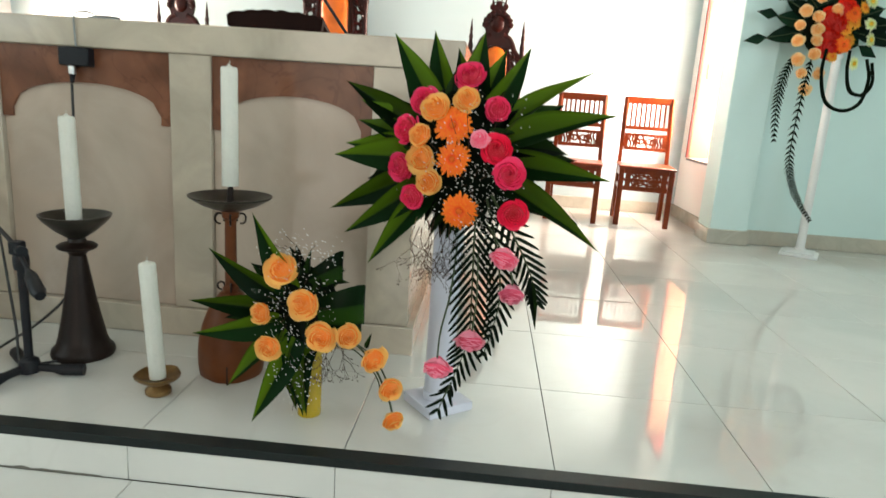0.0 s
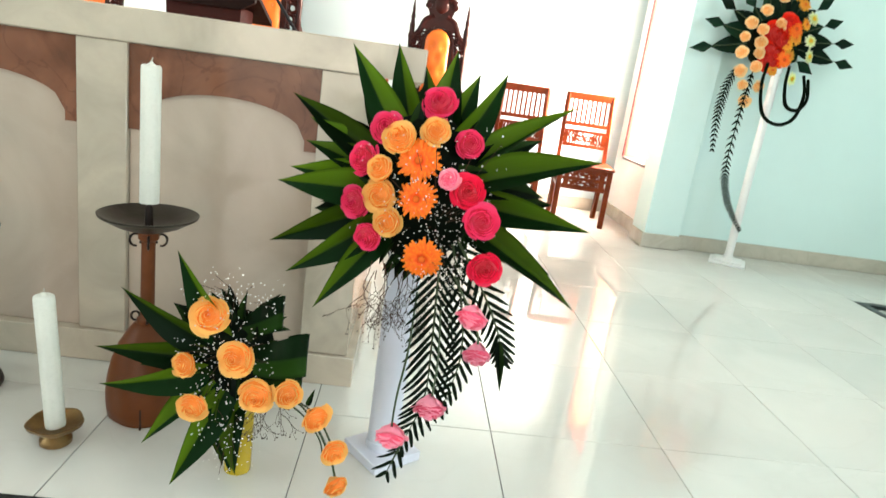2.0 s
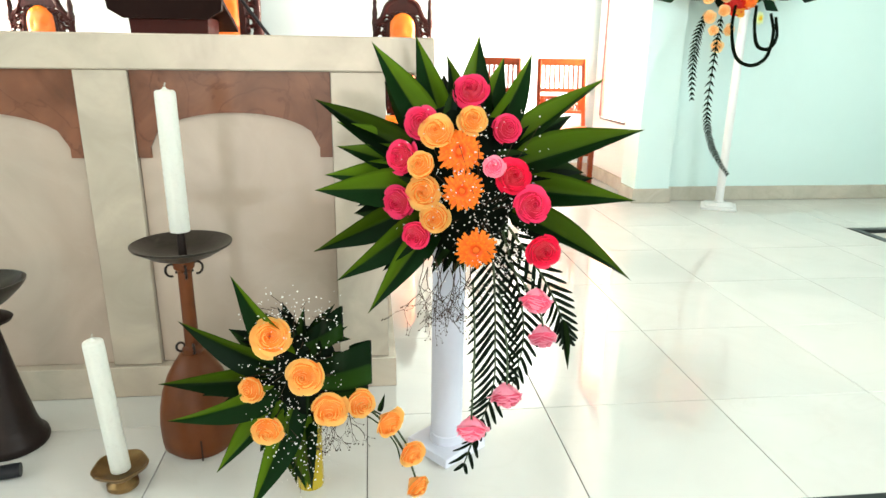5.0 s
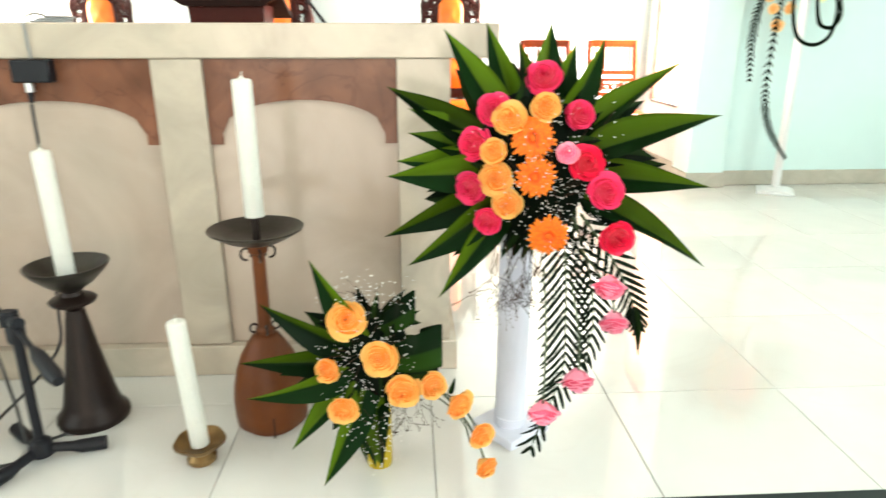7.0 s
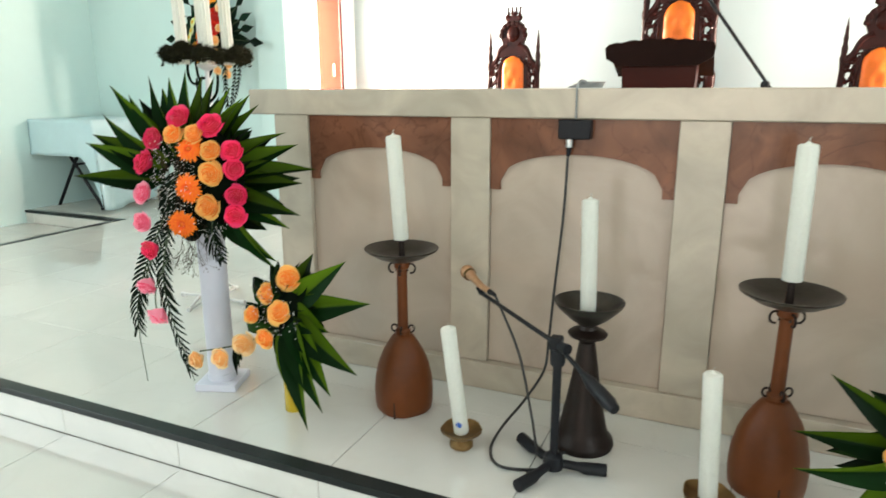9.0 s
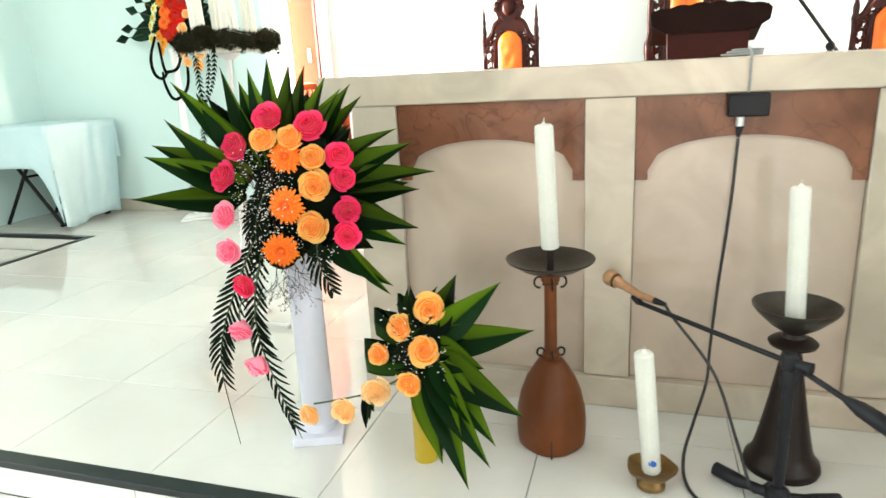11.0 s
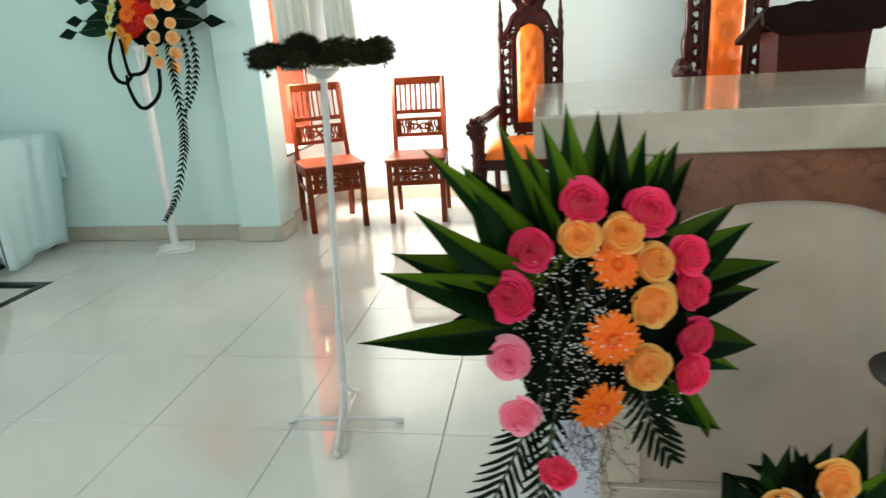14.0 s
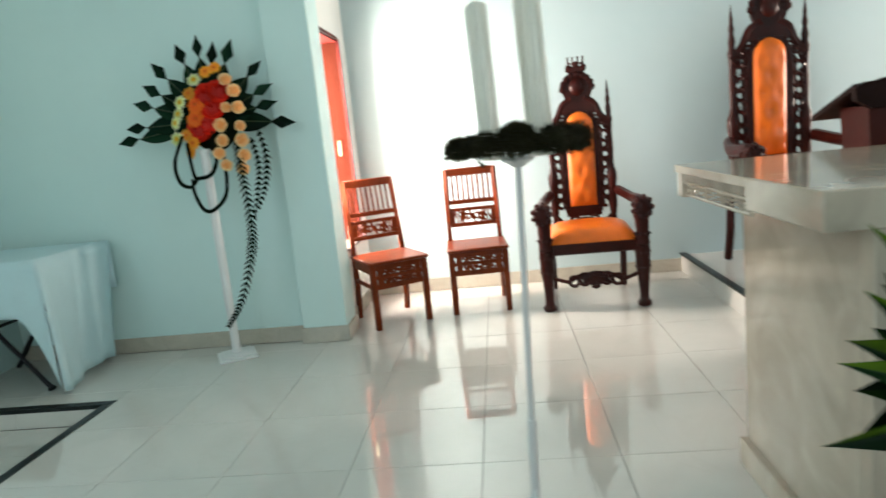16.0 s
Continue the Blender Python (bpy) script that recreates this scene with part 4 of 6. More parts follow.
# ---- lectern behind the altar ----
lec = thing("lectern", pose(-0.965, 2.50, 0), "maroon wooden lectern with a scalloped sloping top", "lectern")
part("base", boxed(-0.24, 0.24, -0.17, 0.17, 0.0, 0.07, bev=0.008), M_LECTERN, lec)
bm = bmesh.new()
lo, hi = [], []
for x, y in ((-0.14, -0.10), (0.14, -0.10), (0.14, 0.10), (-0.14, 0.10)):
    lo.append(bm.verts.new((x, y, 0.07)))
    hi.append(bm.verts.new((x * 1.36, y * 1.25, 1.13)))
for i in range(4):
    bm.faces.new((lo[i], lo[(i + 1) % 4], hi[(i + 1) % 4], hi[i]))
bm.faces.new(lo), bm.faces.new(hi)
part("body", bm, M_LECTERN, lec)
n = 40
out = [(-0.31, 1.125)]
for i in range(n + 1):
    t = i / n
    x = -0.275 + 0.55 * t
    out.append((x, 1.215 + 0.035 * math.sin(math.pi * t) ** 0.6 + 0.008 * abs(math.sin(6 * math.pi * t))))
out.append((0.31, 1.125))
bm = slab_from([(-0.20, 1.12), (-0.268, 1.16)] + out[1:-1] + [(0.268, 1.16), (0.20, 1.12)], -0.175, -0.135)
part("crest_rail", bm, M_LECTOP, lec, "scalloped carved rail")
bm = bmesh.new()
vs = [bm.verts.new(p) for p in ((-0.265, -0.14, 1.235), (0.265, -0.14, 1.235), (0.265, 0.26, 1.10), (-0.265, 0.26, 1.10), (-0.265, -0.14, 1.21), (0.265, -0.14, 1.21), (0.265, 0.26, 1.075), (-0.265, 0.26, 1.075))]
for q in ((0, 1, 2, 3), (7, 6, 5, 4), (0, 4, 5, 1), (1, 5, 6, 2), (2, 6, 7, 3), (3, 7, 4, 0)):
    bm.faces.new([vs[i] for i in q])
part("desk_board", bm, M_LECTOP, lec)

# boom microphone behind the altar
bms = thing("microphone_stand", pose(-0.452, 2.24, 0), "slim black microphone stand with a raised boom behind the altar", "microphone stand")
part("base", lathe(bmesh.new(), [(0.12, 0.0), (0.125, 0.006), (0.11, 0.016), (0.02, 0.022)], 28), M_BLACK, bms)
part("pole", tube(bmesh.new(), [(0, 0, 0.02), (0, 0, 1.02)], 0.010, 10), M_BLACK, bms)
part("clutch", ball(bmesh.new(), (0, 0, 1.02), 0.022, 2), M_BLACK, bms)
part("boom", tube(bmesh.new(), [(0.03, 0, 0.995), (-0.33, -0.02, 1.48)], 0.008, 10), M_BLACK, bms)
part("microphone", tube(bmesh.new(), [(-0.31, -0.02, 1.455), (-0.34, -0.02, 1.49), (-0.41, -0.02, 1.54), (-0.44, -0.02, 1.56)], [0.010, 0.012, 0.018, 0.022], 12), M_BLACK, bms)

# ---- cloth table ----
tab = thing("folding_table", pose(-5.88, 2.82, 0), "black folding table under a white cloth", "table")
part("tabletop", boxed(-0.21, 0.555, -0.43, 0.21, 0.745, 0.765, bev=0.004), M_PLASTIC, tab)
for y in (-0.30, 0.14):
    part("leg", tube(bmesh.new(), [(-0.15, y, 0.74), (0.40, y, 0.012)], 0.014, 8), M_BLACK, tab)
    part("leg", tube(bmesh.new(), [(0.36, y, 0.74), (-0.15, y, 0.012)], 0.014, 8), M_BLACK, tab)
    part("foot", tube(bmesh.new(), [(0.40, y - 0.02, 0.012), (0.40, y + 0.02, 0.012)], 0.012, 8), M_BLACK, tab)
part("brace", tube(bmesh.new(), [(0.11, -0.30, 0.38), (0.11, 0.14, 0.38)], 0.010, 8), M_BLACK, tab)


def tablecloth():
    """A cloth over the table: a top sheet, a short front fall, and a long end fall with soft folds."""
    bm = bmesh.new()
    def sheet(fn, nu, nv):
        grid = [[bm.verts.new(fn(i / nu, j / nv)) for j in range(nv + 1)] for i in range(nu + 1)]
        for i in range(nu):
            for j in range(nv):
                bm.faces.new((grid[i][j], grid[i + 1][j], grid[i + 1][j + 1], grid[i][j + 1]))
    x0, x1, y0, y1, zt = -0.215, 0.565, -0.44, 0.215, 0.768
    sheet(lambda u, v: (x0 + (x1 - x0) * u, y0 + (y1 - y0) * v, zt), 10, 10)
    def end(u, v):
        fold = 0.022 * math.sin(9 * u + 1.0) * v + 0.012 * math.sin(23 * u) * v
        y = y0 + (y1 - y0) * u + 0.02 * v
        return (x1 + (0.015 - 0.105 * u - 0.03 * (1 - u)) * v + fold, y, zt - (zt - 0.03 + 0.02 * math.sin(7 * u)) * v)
    sheet(end, 26, 14)
    def front(u, v):
        fold = 0.012 * math.sin(14 * u) * v
        z = zt - (0.30 + 0.42 * max(0, (u - 0.80) / 0.20) ** 1.5) * v
        e = max(0, (u - 0.8) / 0.2)
        return (x0 + (x1 - x0) * u - 0.015 * v * e, y0 - 0.012 * v * (1 - e) + 0.02 * v * e + fold * (1 - e), z)
    sheet(front, 26, 10)
    sheet(lambda u, v: (x0 + (x1 - x0) * u, y1 + 0.004 * v, zt - 0.3 * v), 10, 3)
    bmesh.ops.remove_doubles(bm, verts=bm.verts[:], dist=0.002)
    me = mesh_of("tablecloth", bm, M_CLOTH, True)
    ob = new("tablecloth", me)
    ob.matrix_world = pose(-5.88, 2.82, 0)
    md = ob.modifiers.new("thickness", "SOLIDIFY")
    md.thickness = 0.002
    return tagged(ob, "white cloth falling in folds over the folding table", "tablecloth")


tablecloth()

# ---- advent wreath stand ----
WX, WY = -2.830, 0.978
TX, TY = -2.797, 1.037          # the pole leans, and the wreath lies on its top
ws = thing("wreath_stand", pose(WX, WY, 0), "slim white metal floor stand with a low cross foot", "stand")
lean = TY - WY
side_lean = TX - WX


def on_pole(z, dx=0.0):
    return (dx + side_lean * z / 1.10, lean * z / 1.10, z)


part("pole", tube(bmesh.new(), [on_pole(0.02), on_pole(1.10)], 0.0095, 12), M_ENAMEL, ws)
part("sleeve", tube(bmesh.new(), [on_pole(0.02), on_pole(0.36)], 0.013, 12), M_ENAMEL, ws)
for ax, ay in ((-0.181, -0.012), (0.183, 0.008), (0.027, -0.182), (-0.012, 0.178)):
    foot = part("foot", tube(bmesh.new(), [(0, 0, 0.020), (ax * 0.9, ay * 0.9, 0.013), (ax, ay, 0.012)], 0.0065, 8), M_ENAMEL, ws)
    part("foot_cap", tube(bmesh.new(), [(ax * 0.93, ay * 0.93, 0.011), (ax * 1.04, ay * 1.04, 0.011)], 0.0105, 10), M_ENAMEL, foot)
part("strut", tube(bmesh.new(), [(0.024, -0.165, 0.018), (0.012, -0.06, 0.07), on_pole(0.16)], 0.0075, 8), M_ENAMEL, ws)
part("strut", tube(bmesh.new(), [(-0.012, 0.165, 0.018), (-0.006, 0.08, 0.08), on_pole(0.17)], 0.0055, 8), M_ENAMEL, ws)
part("plate", lathe(bmesh.new(), [(0.013, 1.085), (0.045, 1.105), (0.045, 1.112), (0.01, 1.112)], 28, c=(side_lean, lean, 0)), M_ENAMEL, ws)


def fir_wreath():
    """A ring of short needled sprigs."""
    rnd = random.Random(5)
    bm = bmesh.new()
    n = 72
    rows = []

    def girth(a):
        return 0.026 + 0.004 * math.cos(a) + 0.010 * max(0, math.sin(a)) ** 4 + 0.006 * math.sin(6 * a + 0.6) + 0.004 * math.sin(11 * a)

    for i in range(n):
        a = 2 * math.pi * i / n
        lump = girth(a) - 0.006 + rnd.uniform(-0.004, 0.004)
        rows.append([bm.verts.new(((0.165 + lump * math.cos(b)) * math.cos(a), (0.165 + lump * math.cos(b)) * math.sin(a), 0.040 + 0.005 * math.sin(5 * a) + 0.85 * lump * math.sin(b))) for b in [k * math.pi / 5 for k in range(10)]])
    for i in range(n):
        for k in range(10):
            bm.faces.new((rows[i][k], rows[(i + 1) % n][k], rows[(i + 1) % n][(k + 1) % 10], rows[i][(k + 1) % 10]))
    for k in range(8500):
        a, b = rnd.uniform(0, 2 * math.pi), rnd.uniform(0, 2 * math.pi)
        lump = girth(a)
        r = 0.165 + lump * math.cos(b)
        c = Vector((r * math.cos(a), r * math.sin(a), 0.040 + 0.005 * math.sin(5 * a) + 0.85 * lump * math.sin(b)))
        clump = 6.0 * math.sin(23 * a + 3 * math.sin(b))
        d = (Vector((math.cos(a) * math.cos(b), math.sin(a) * math.cos(b), math.sin(b) * 0.5)) + Vector((rnd.uniform(-1.3, 1.3), rnd.uniform(-1.3, 1.3), rnd.uniform(-1.0, 0.5)))).normalized()
        L = rnd.uniform(0.011, 0.024) + 0.0012 * max(0, clump)
        s = d.cross(Vector((rnd.uniform(-1, 1), rnd.uniform(-1, 1), 1))).normalized() * 0.0019
        bm.faces.new([bm.verts.new(c - s), bm.verts.new(c + s), bm.verts.new(c + d * L)])
    # the thick bunch over the middle of the near side
    hub = Vector((-0.004, -0.135, 0.058))
    ball(bm, hub, 1.0, 2, (0.040, 0.028, 0.026))
    for k in range(1500):
        e = Vector((rnd.gauss(0, 1), rnd.gauss(0, 1), rnd.gauss(0.1, 1))).normalized()
        p = hub + Vector((e.x * 0.040, e.y * 0.028, e.z * 0.026))
        e = (e + Vector((rnd.gauss(0, 0.6), rnd.gauss(0, 0.6), rnd.gauss(0, 0.6)))).normalized()
        s = e.cross(Vector((rnd.uniform(-1, 1), rnd.uniform(-1, 1), 1))).normalized() * 0.0021
        bm.faces.new([bm.verts.new(p - s), bm.verts.new(p + s), bm.verts.new(p + e * rnd.uniform(0.010, 0.022))])
    root = thing("wreath", pose(TX, TY, 1.113), "dark fir advent wreath round four candles on the stand", "wreath")
    part("ring", bm, M_FIR, root, "dense ring of dark fir needles", smooth=False)
    kinds = []
    for v in range(4):
        bm = bmesh.new()
        c3 = bez((0, 0, 0), (0.02, 0.004, 0.006), (0.05, -0.004, 0.002 - 0.006 * v), (0.085, 0.0, -0.014 + 0.008 * v), n=8)
        tube(bm, c3, 0.0012, 3)
        for j in range(110):
            t = rnd.uniform(0.0, len(c3) - 1.01)
            p = c3[int(t)].lerp(c3[int(t) + 1], t % 1)
            e = Vector((rnd.uniform(0.3, 1.1), rnd.uniform(-1, 1), rnd.uniform(-1, 0.8))).normalized()
            s = e.cross(Vector((rnd.uniform(-1, 1), 0.2, 1))).normalized() * 0.0021
            bm.faces.new([bm.verts.new(p - s), bm.verts.new(p + s), bm.verts.new(p + e * rnd.uniform(0.012, 0.022))])
        kinds.append(mesh_of("sprig", bm, M_FIR))
    # sprigs tucked along the ring, their ends standing out or drooping
    for k in range(46):
        a = 2 * math.pi * (k + rnd.uniform(-0.3, 0.3)) / 46
        r = 0.165 + rnd.uniform(-0.016, 0.018)
        turn = math.degrees(a) + 90 + rnd.uniform(-45, 20)
        placed("sprig", kinds[k % 4], root, pose(r * math.cos(a), r * math.sin(a), 0.042 + rnd.uniform(-0.022, 0.020), rnd.uniform(-60, 60), rnd.uniform(-12, 34), turn) @ Matrix.Scale(rnd.uniform(0.5, 0.75), 4))
    return root


fir_wreath()
for dx, dy, h in ((-0.066, -0.07, 0.40), (0.07, -0.06, 0.43), (-0.075, 0.075, 0.42), (0.06, 0.08, 0.44)):
    candle("candle", (TX + dx, TY + dy, 1.1125), (TX + dx - 0.012, TY + dy, 1.1125 + h), 0.0235, "tall fluted white candle in the fir wreath", flutes=10)

# ---- flowers ----
def petal(bm, uvl, fn, nu, nv):
    """A petal or leaf blade from fn(u, v), u and v from 0 to 1, with its own coordinates for the colour."""
    g = [[bm.verts.new(fn(i / nu, j / nv)) for j in range(nv + 1)] for i in range(nu + 1)]
    for i in range(nu):
        for j in range(nv):
            f = bm.faces.new((g[i][j], g[i + 1][j], g[i + 1][j + 1], g[i][j + 1]))
            for lp, (a, b) in zip(f.loops, ((i, j), (i + 1, j), (i + 1, j + 1), (i, j + 1))):
                lp[uvl].uv = (a / nu, b / nv)


def finish(name, bm, mats):
    me = bpy.data.meshes.new(name)
    bm.to_mesh(me)
    bm.free()
    for m in mats:
        me.materials.append(m)
    me.polygons.foreach_set("use_smooth", [True] * len(me.polygons))
    return me


def rose_mesh(name, mat, seed, open_=1.0):
    """A rose of unit radius that looks along +z: a coiled bud in rings of cupped petals with rolled, uneven lips."""
    rnd = random.Random(seed)
    bm = bmesh.new()
    uvl = bm.loops.layers.uv.new("UVMap")
    # coiled heart
    def coil(u, v):
        a = 11.0 * u
        r = 0.03 + 0.20 * u
        return (r * math.cos(a) * (0.75 + 0.25 * v), r * math.sin(a) * (0.75 + 0.25 * v), 0.15 + (0.42 - 0.05 * u) * v)
    petal(bm, uvl, coil, 40, 3)
    # closely packed inner petals close the cup
    first = len(bm.faces)
    petal(bm, uvl, lambda u, v: ((0.05 + 0.80 * v) * math.cos(6.2832 * u), (0.05 + 0.80 * v) * math.sin(6.2832 * u), 0.36 - 0.10 * v - 0.42 * v * v * v), 24, 5)
    bm.faces.ensure_lookup_table()
    for f in bm.faces[first:]:
        for lp in f.loops:
            lp[uvl].uv.y = 0.5
    rings_ = [(3, 0.30, 0.50, 0.04, 1.35), (4, 0.42, 0.46, 0.07, 1.3), (4, 0.55, 0.38, 0.12, 1.25), (5, 0.68, 0.31, 0.13, 1.2), (5, 0.82 * open_, 0.20, 0.14, 1.2), (5, 0.91 * open_, 0.04, 0.15, 1.2)]
    for k, (n, rt, zt, lip, lap) in enumerate(rings_):
        a0 = rnd.uniform(0, 6.28)
        for i in range(n):
            th = a0 + 2 * math.pi * i / n + rnd.uniform(-0.16, 0.16)
            half = math.pi / n * lap * rnd.uniform(0.92, 1.12)
            r_, z_ = rt * rnd.uniform(0.92, 1.06), zt + rnd.uniform(-0.05, 0.05)
            wob, lp_ = rnd.uniform(0, 6.28), lip * rnd.uniform(0.6, 1.4)
            tilt = rnd.uniform(-0.05, 0.05)
            def fn(u, v, th=th, half=half, r_=r_, z_=z_, lip=lp_, wob=wob, tilt=tilt):
                s = 2 * u - 1
                w = half * s * (0.45 + 0.55 * min(1, v * 1.5)) * (1 - 0.25 * max(0, v - 0.7))
                r = 0.05 + 0.62 * r_ * min(1, 2.4 * v) + (0.38 * r_ - 0.05) * v * v + (0.05 + tilt) * s
                z = -0.95 + (z_ + 0.95) * v * (1 - 0.22 * abs(s) ** 2.2 * v)
                if v > 0.62:
                    q = (v - 0.62) / 0.38
                    bend = lip * q * q * (1 - 0.4 * s * s)
                    r += bend
                    z -= bend * 0.8
                    z += 0.035 * math.sin(3.5 * s + wob) * q
                return (r * math.cos(th + w), r * math.sin(th + w), z)
            at = len(bm.faces)
            petal(bm, uvl, fn, 6, 6)
            if k >= 3:
                # the outer petals are light down to their base
                bm.faces.ensure_lookup_table()
                for f in bm.faces[at:]:
                    for lp in f.loops:
                        lp[uvl].uv.y = 0.78 + 0.22 * lp[uvl].uv.y
    return finish(name, bm, [mat])


def daisy_mesh(name, mat, heart, seed, rows=((24, 1.0, 0.0), (22, 0.86, 0.12), (20, 0.66, 0.20), (16, 0.45, 0.26)), wide=0.115, core=0.17):
    """A daisy of unit radius that looks along +z."""
    rnd = random.Random(seed)
    bm = bmesh.new()
    uvl = bm.loops.layers.uv.new("UVMap")
    for n, R, lift in rows:
        a0 = rnd.uniform(0, 6.28)
        for i in range(n):
            th = a0 + 2 * math.pi * i / n + rnd.uniform(-0.08, 0.08)
            L, zt = R * rnd.uniform(0.86, 1.04), lift + rnd.uniform(-0.06, 0.06)
            def fn(u, v, th=th, L=L, zt=zt):
                s = 2 * u - 1
                w = wide * (math.sin(math.pi * (0.12 + 0.80 * v)) ** 0.7) * s
                r = core * 0.6 + (L - core * 0.6) * v
                z = zt * v + 0.05 * math.sin(math.pi * v) - 0.04 * s * s - 0.08 * v * v
                return (r * math.cos(th) - w * math.sin(th), r * math.sin(th) + w * math.cos(th), z)
            petal(bm, uvl, fn, 2, 3)
    first = len(bm.faces)
    g = bmesh.ops.create_icosphere(bm, subdivisions=2, radius=core)
    for v in g["verts"]:
        v.co.z = v.co.z * 0.5 + 0.08
    bm.faces.ensure_lookup_table()
    for f in bm.faces[first:]:
        f.material_index = 1
    return finish(name, bm, [mat, heart])


LEAF_TIP = {}


def leaf_mesh(name, mat, bend, fold=0.22, shape=0.42, twist=0.0, sharp=1.2, width_k=0.6, flip=False):
    """A pointed strap leaf from the origin along +y, one long, one wide, that faces +z and bends back by bend."""
    bm = bmesh.new()
    uvl = bm.loops.layers.uv.new("UVMap")
    top = shape / (shape + sharp)
    peak = (top ** shape) * ((1 - top) ** sharp)
    def fn(u, v):
        s = 2 * u - 1
        w = 0.5 * (v ** shape) * ((1 - v) ** sharp) / peak
        w = max(w, 0.16 * (1 - v) ** 3)
        a = bend * v
        yy = math.sin(a) / bend if abs(bend) > 1e-3 else v
        zz = -(1 - math.cos(a)) / bend if abs(bend) > 1e-3 else 0
        tw = twist * v
        x = s * w
        z = fold * abs(s) * w * (width_k) + 0.02 * math.sin(9 * v + 3 * s) * w
        return (x * math.cos(tw), yy, zz + z + x * math.sin(tw) * 0.3)
    petal(bm, uvl, fn, 6, 14)
    tip = Vector(fn(0.5, 1.0))
    if flip:
        for f in bm.faces:
            for lp in f.loops:
                lp[uvl].uv.x = 1 - lp[uvl].uv.x
    me = finish(name, bm, [mat])
    LEAF_TIP[me.name] = tip
    return me


def diamond_leaf():
    """A leaf trimmed to a lozenge, one long and one wide, with a shallow fold along its rib."""
    bm = bmesh.new()
    uvl = bm.loops.layers.uv.new("UVMap")
    petal(bm, uvl, lambda u, v: ((u - 0.5) * max(0.05, min(v / 0.42, (1 - v) / 0.58)), v, 0.12 * abs(u - 0.5) - 0.05 * v * v), 4, 10)
    return finish("leaf", bm, [M_FARLEAF])


ROSES = {k: [rose_mesh("rose", m, s, o) for s, o in ((1, 1.0), (2, 0.95), (3, 0.85))] for k, m in (("pink", M_PINK), ("crimson", M_CRIMSON), ("pale", M_PALEPINK), ("peach", M_PEACH), ("cream", M_PALEPEACH))}
DAISY = [daisy_mesh("daisy", M_ORANGE, M_HEART, s) for s in (1, 2)]
YDAISY = daisy_mesh("daisy", M_YELLOW, M_HEART, 3, rows=((16, 1.0, 0.0), (14, 0.8, 0.1)), wide=0.14)
WDAISY = daisy_mesh("daisy", M_CREAM, M_YHEART, 4, rows=((16, 1.0, 0.0), (14, 0.8, 0.1)), wide=0.14, core=0.3)
SCARLET = [rose_mesh("bloom", M_SCARLET, 9, 1.0)]
LEAVES, RLEAVES = [[leaf_mesh("leaf", M_LEAF, b, fold=0.34, shape=sh, twist=tw, flip=fl) for b, sh, tw in ((0.15, 0.40, 0.2), (0.4, 0.42, -0.3), (0.25, 0.36, 0.1), (0.7, 0.40, 0.3))] for fl in (False, True)]
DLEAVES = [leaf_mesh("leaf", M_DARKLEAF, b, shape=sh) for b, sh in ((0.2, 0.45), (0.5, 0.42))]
FARLEAF = leaf_mesh("leaf", M_FARLEAF, 0.1, fold=0.1, shape=0.9, sharp=1.0)
DIAMOND = diamond_leaf()
LEAFLET = leaf_mesh("leaflet", M_PALM, 0.25, fold=0.2, shape=0.3, sharp=0.5)


def facing(c, n, r, spin=0.0):
    """A pose at c that looks along n, scaled by r."""
    q = Vector((0, 0, 1)).rotation_difference(Vector(n).normalized())
    return Matrix.Translation(c) @ q.to_matrix().to_4x4() @ pose(0, 0, 0, 0, 0, spin) @ Matrix.Scale(r, 4)


def along(base, tip, width, face=(0, -1, 0.25), roll=0.0):
    """A pose for a leaf from base to tip that shows its face towards face."""
    base, tip = Vector(base), Vector(tip)
    y = tip - base
    L = y.length
    y.normalize()
    z = Vector(face)
    z = (z - y * z.dot(y))
    if z.length < 0.05:
        z = Vector((0, 0, 1)) - y * y.z
    z.normalize()
    x = y.cross(z)
    m = Matrix((x, y, z)).transposed().to_4x4()
    return Matrix.Translation(base) @ m @ pose(0, 0, 0, 0, roll, 0) @ Matrix.Diagonal((width, L, L, 1))


def reaching(me, base, tip, width, face, roll):
    """A pose for a bent leaf whose real point ends at tip."""
    aim = Vector(tip)
    for _ in range(3):
        m = along(base, aim, width, face, roll)
        aim = aim + (Vector(tip) - m @ LEAF_TIP[me.name])
    return along(base, aim, width, face, roll)


def palm(root, pts, width, n, face=(0, -1, 0), label="", upto=1.0, wide=0.0088):
    """A palm frond: a midrib along pts with two rows of leaflets."""
    c = bez(*pts, n=10)
    rib = part("palm_frond", tube(bmesh.new(), c, [0.0032 * (1 - 0.7 * i / len(c)) for i in range(len(c))], 6), M_STEM, root, label or "dark green drooping palm frond")
    rnd = random.Random(n)
    f = Vector(face)
    for i in range(n):
        t = (i + 0.7) / n
        if t > upto:
            break
        k = min(len(c) - 2, int(t * (len(c) - 1)))
        p = c[k].lerp(c[k + 1], t * (len(c) - 1) - k)
        d = (c[k + 1] - c[k]).normalized()
        s = d.cross(f).normalized()
        L = width * (math.sin(math.pi * (0.22 + 0.68 * t)) ** 0.8)
        for sg in (-1, 1):
            v = (s * sg * 0.60 + d * (0.70 + 0.35 * t) + f * rnd.uniform(-0.12, 0.05)).normalized()
            placed("leaflet", LEAFLET, rib, along(p, p + v * L * rnd.uniform(0.92, 1.06), wide, face, rnd.uniform(-20, 20)))
    return rib


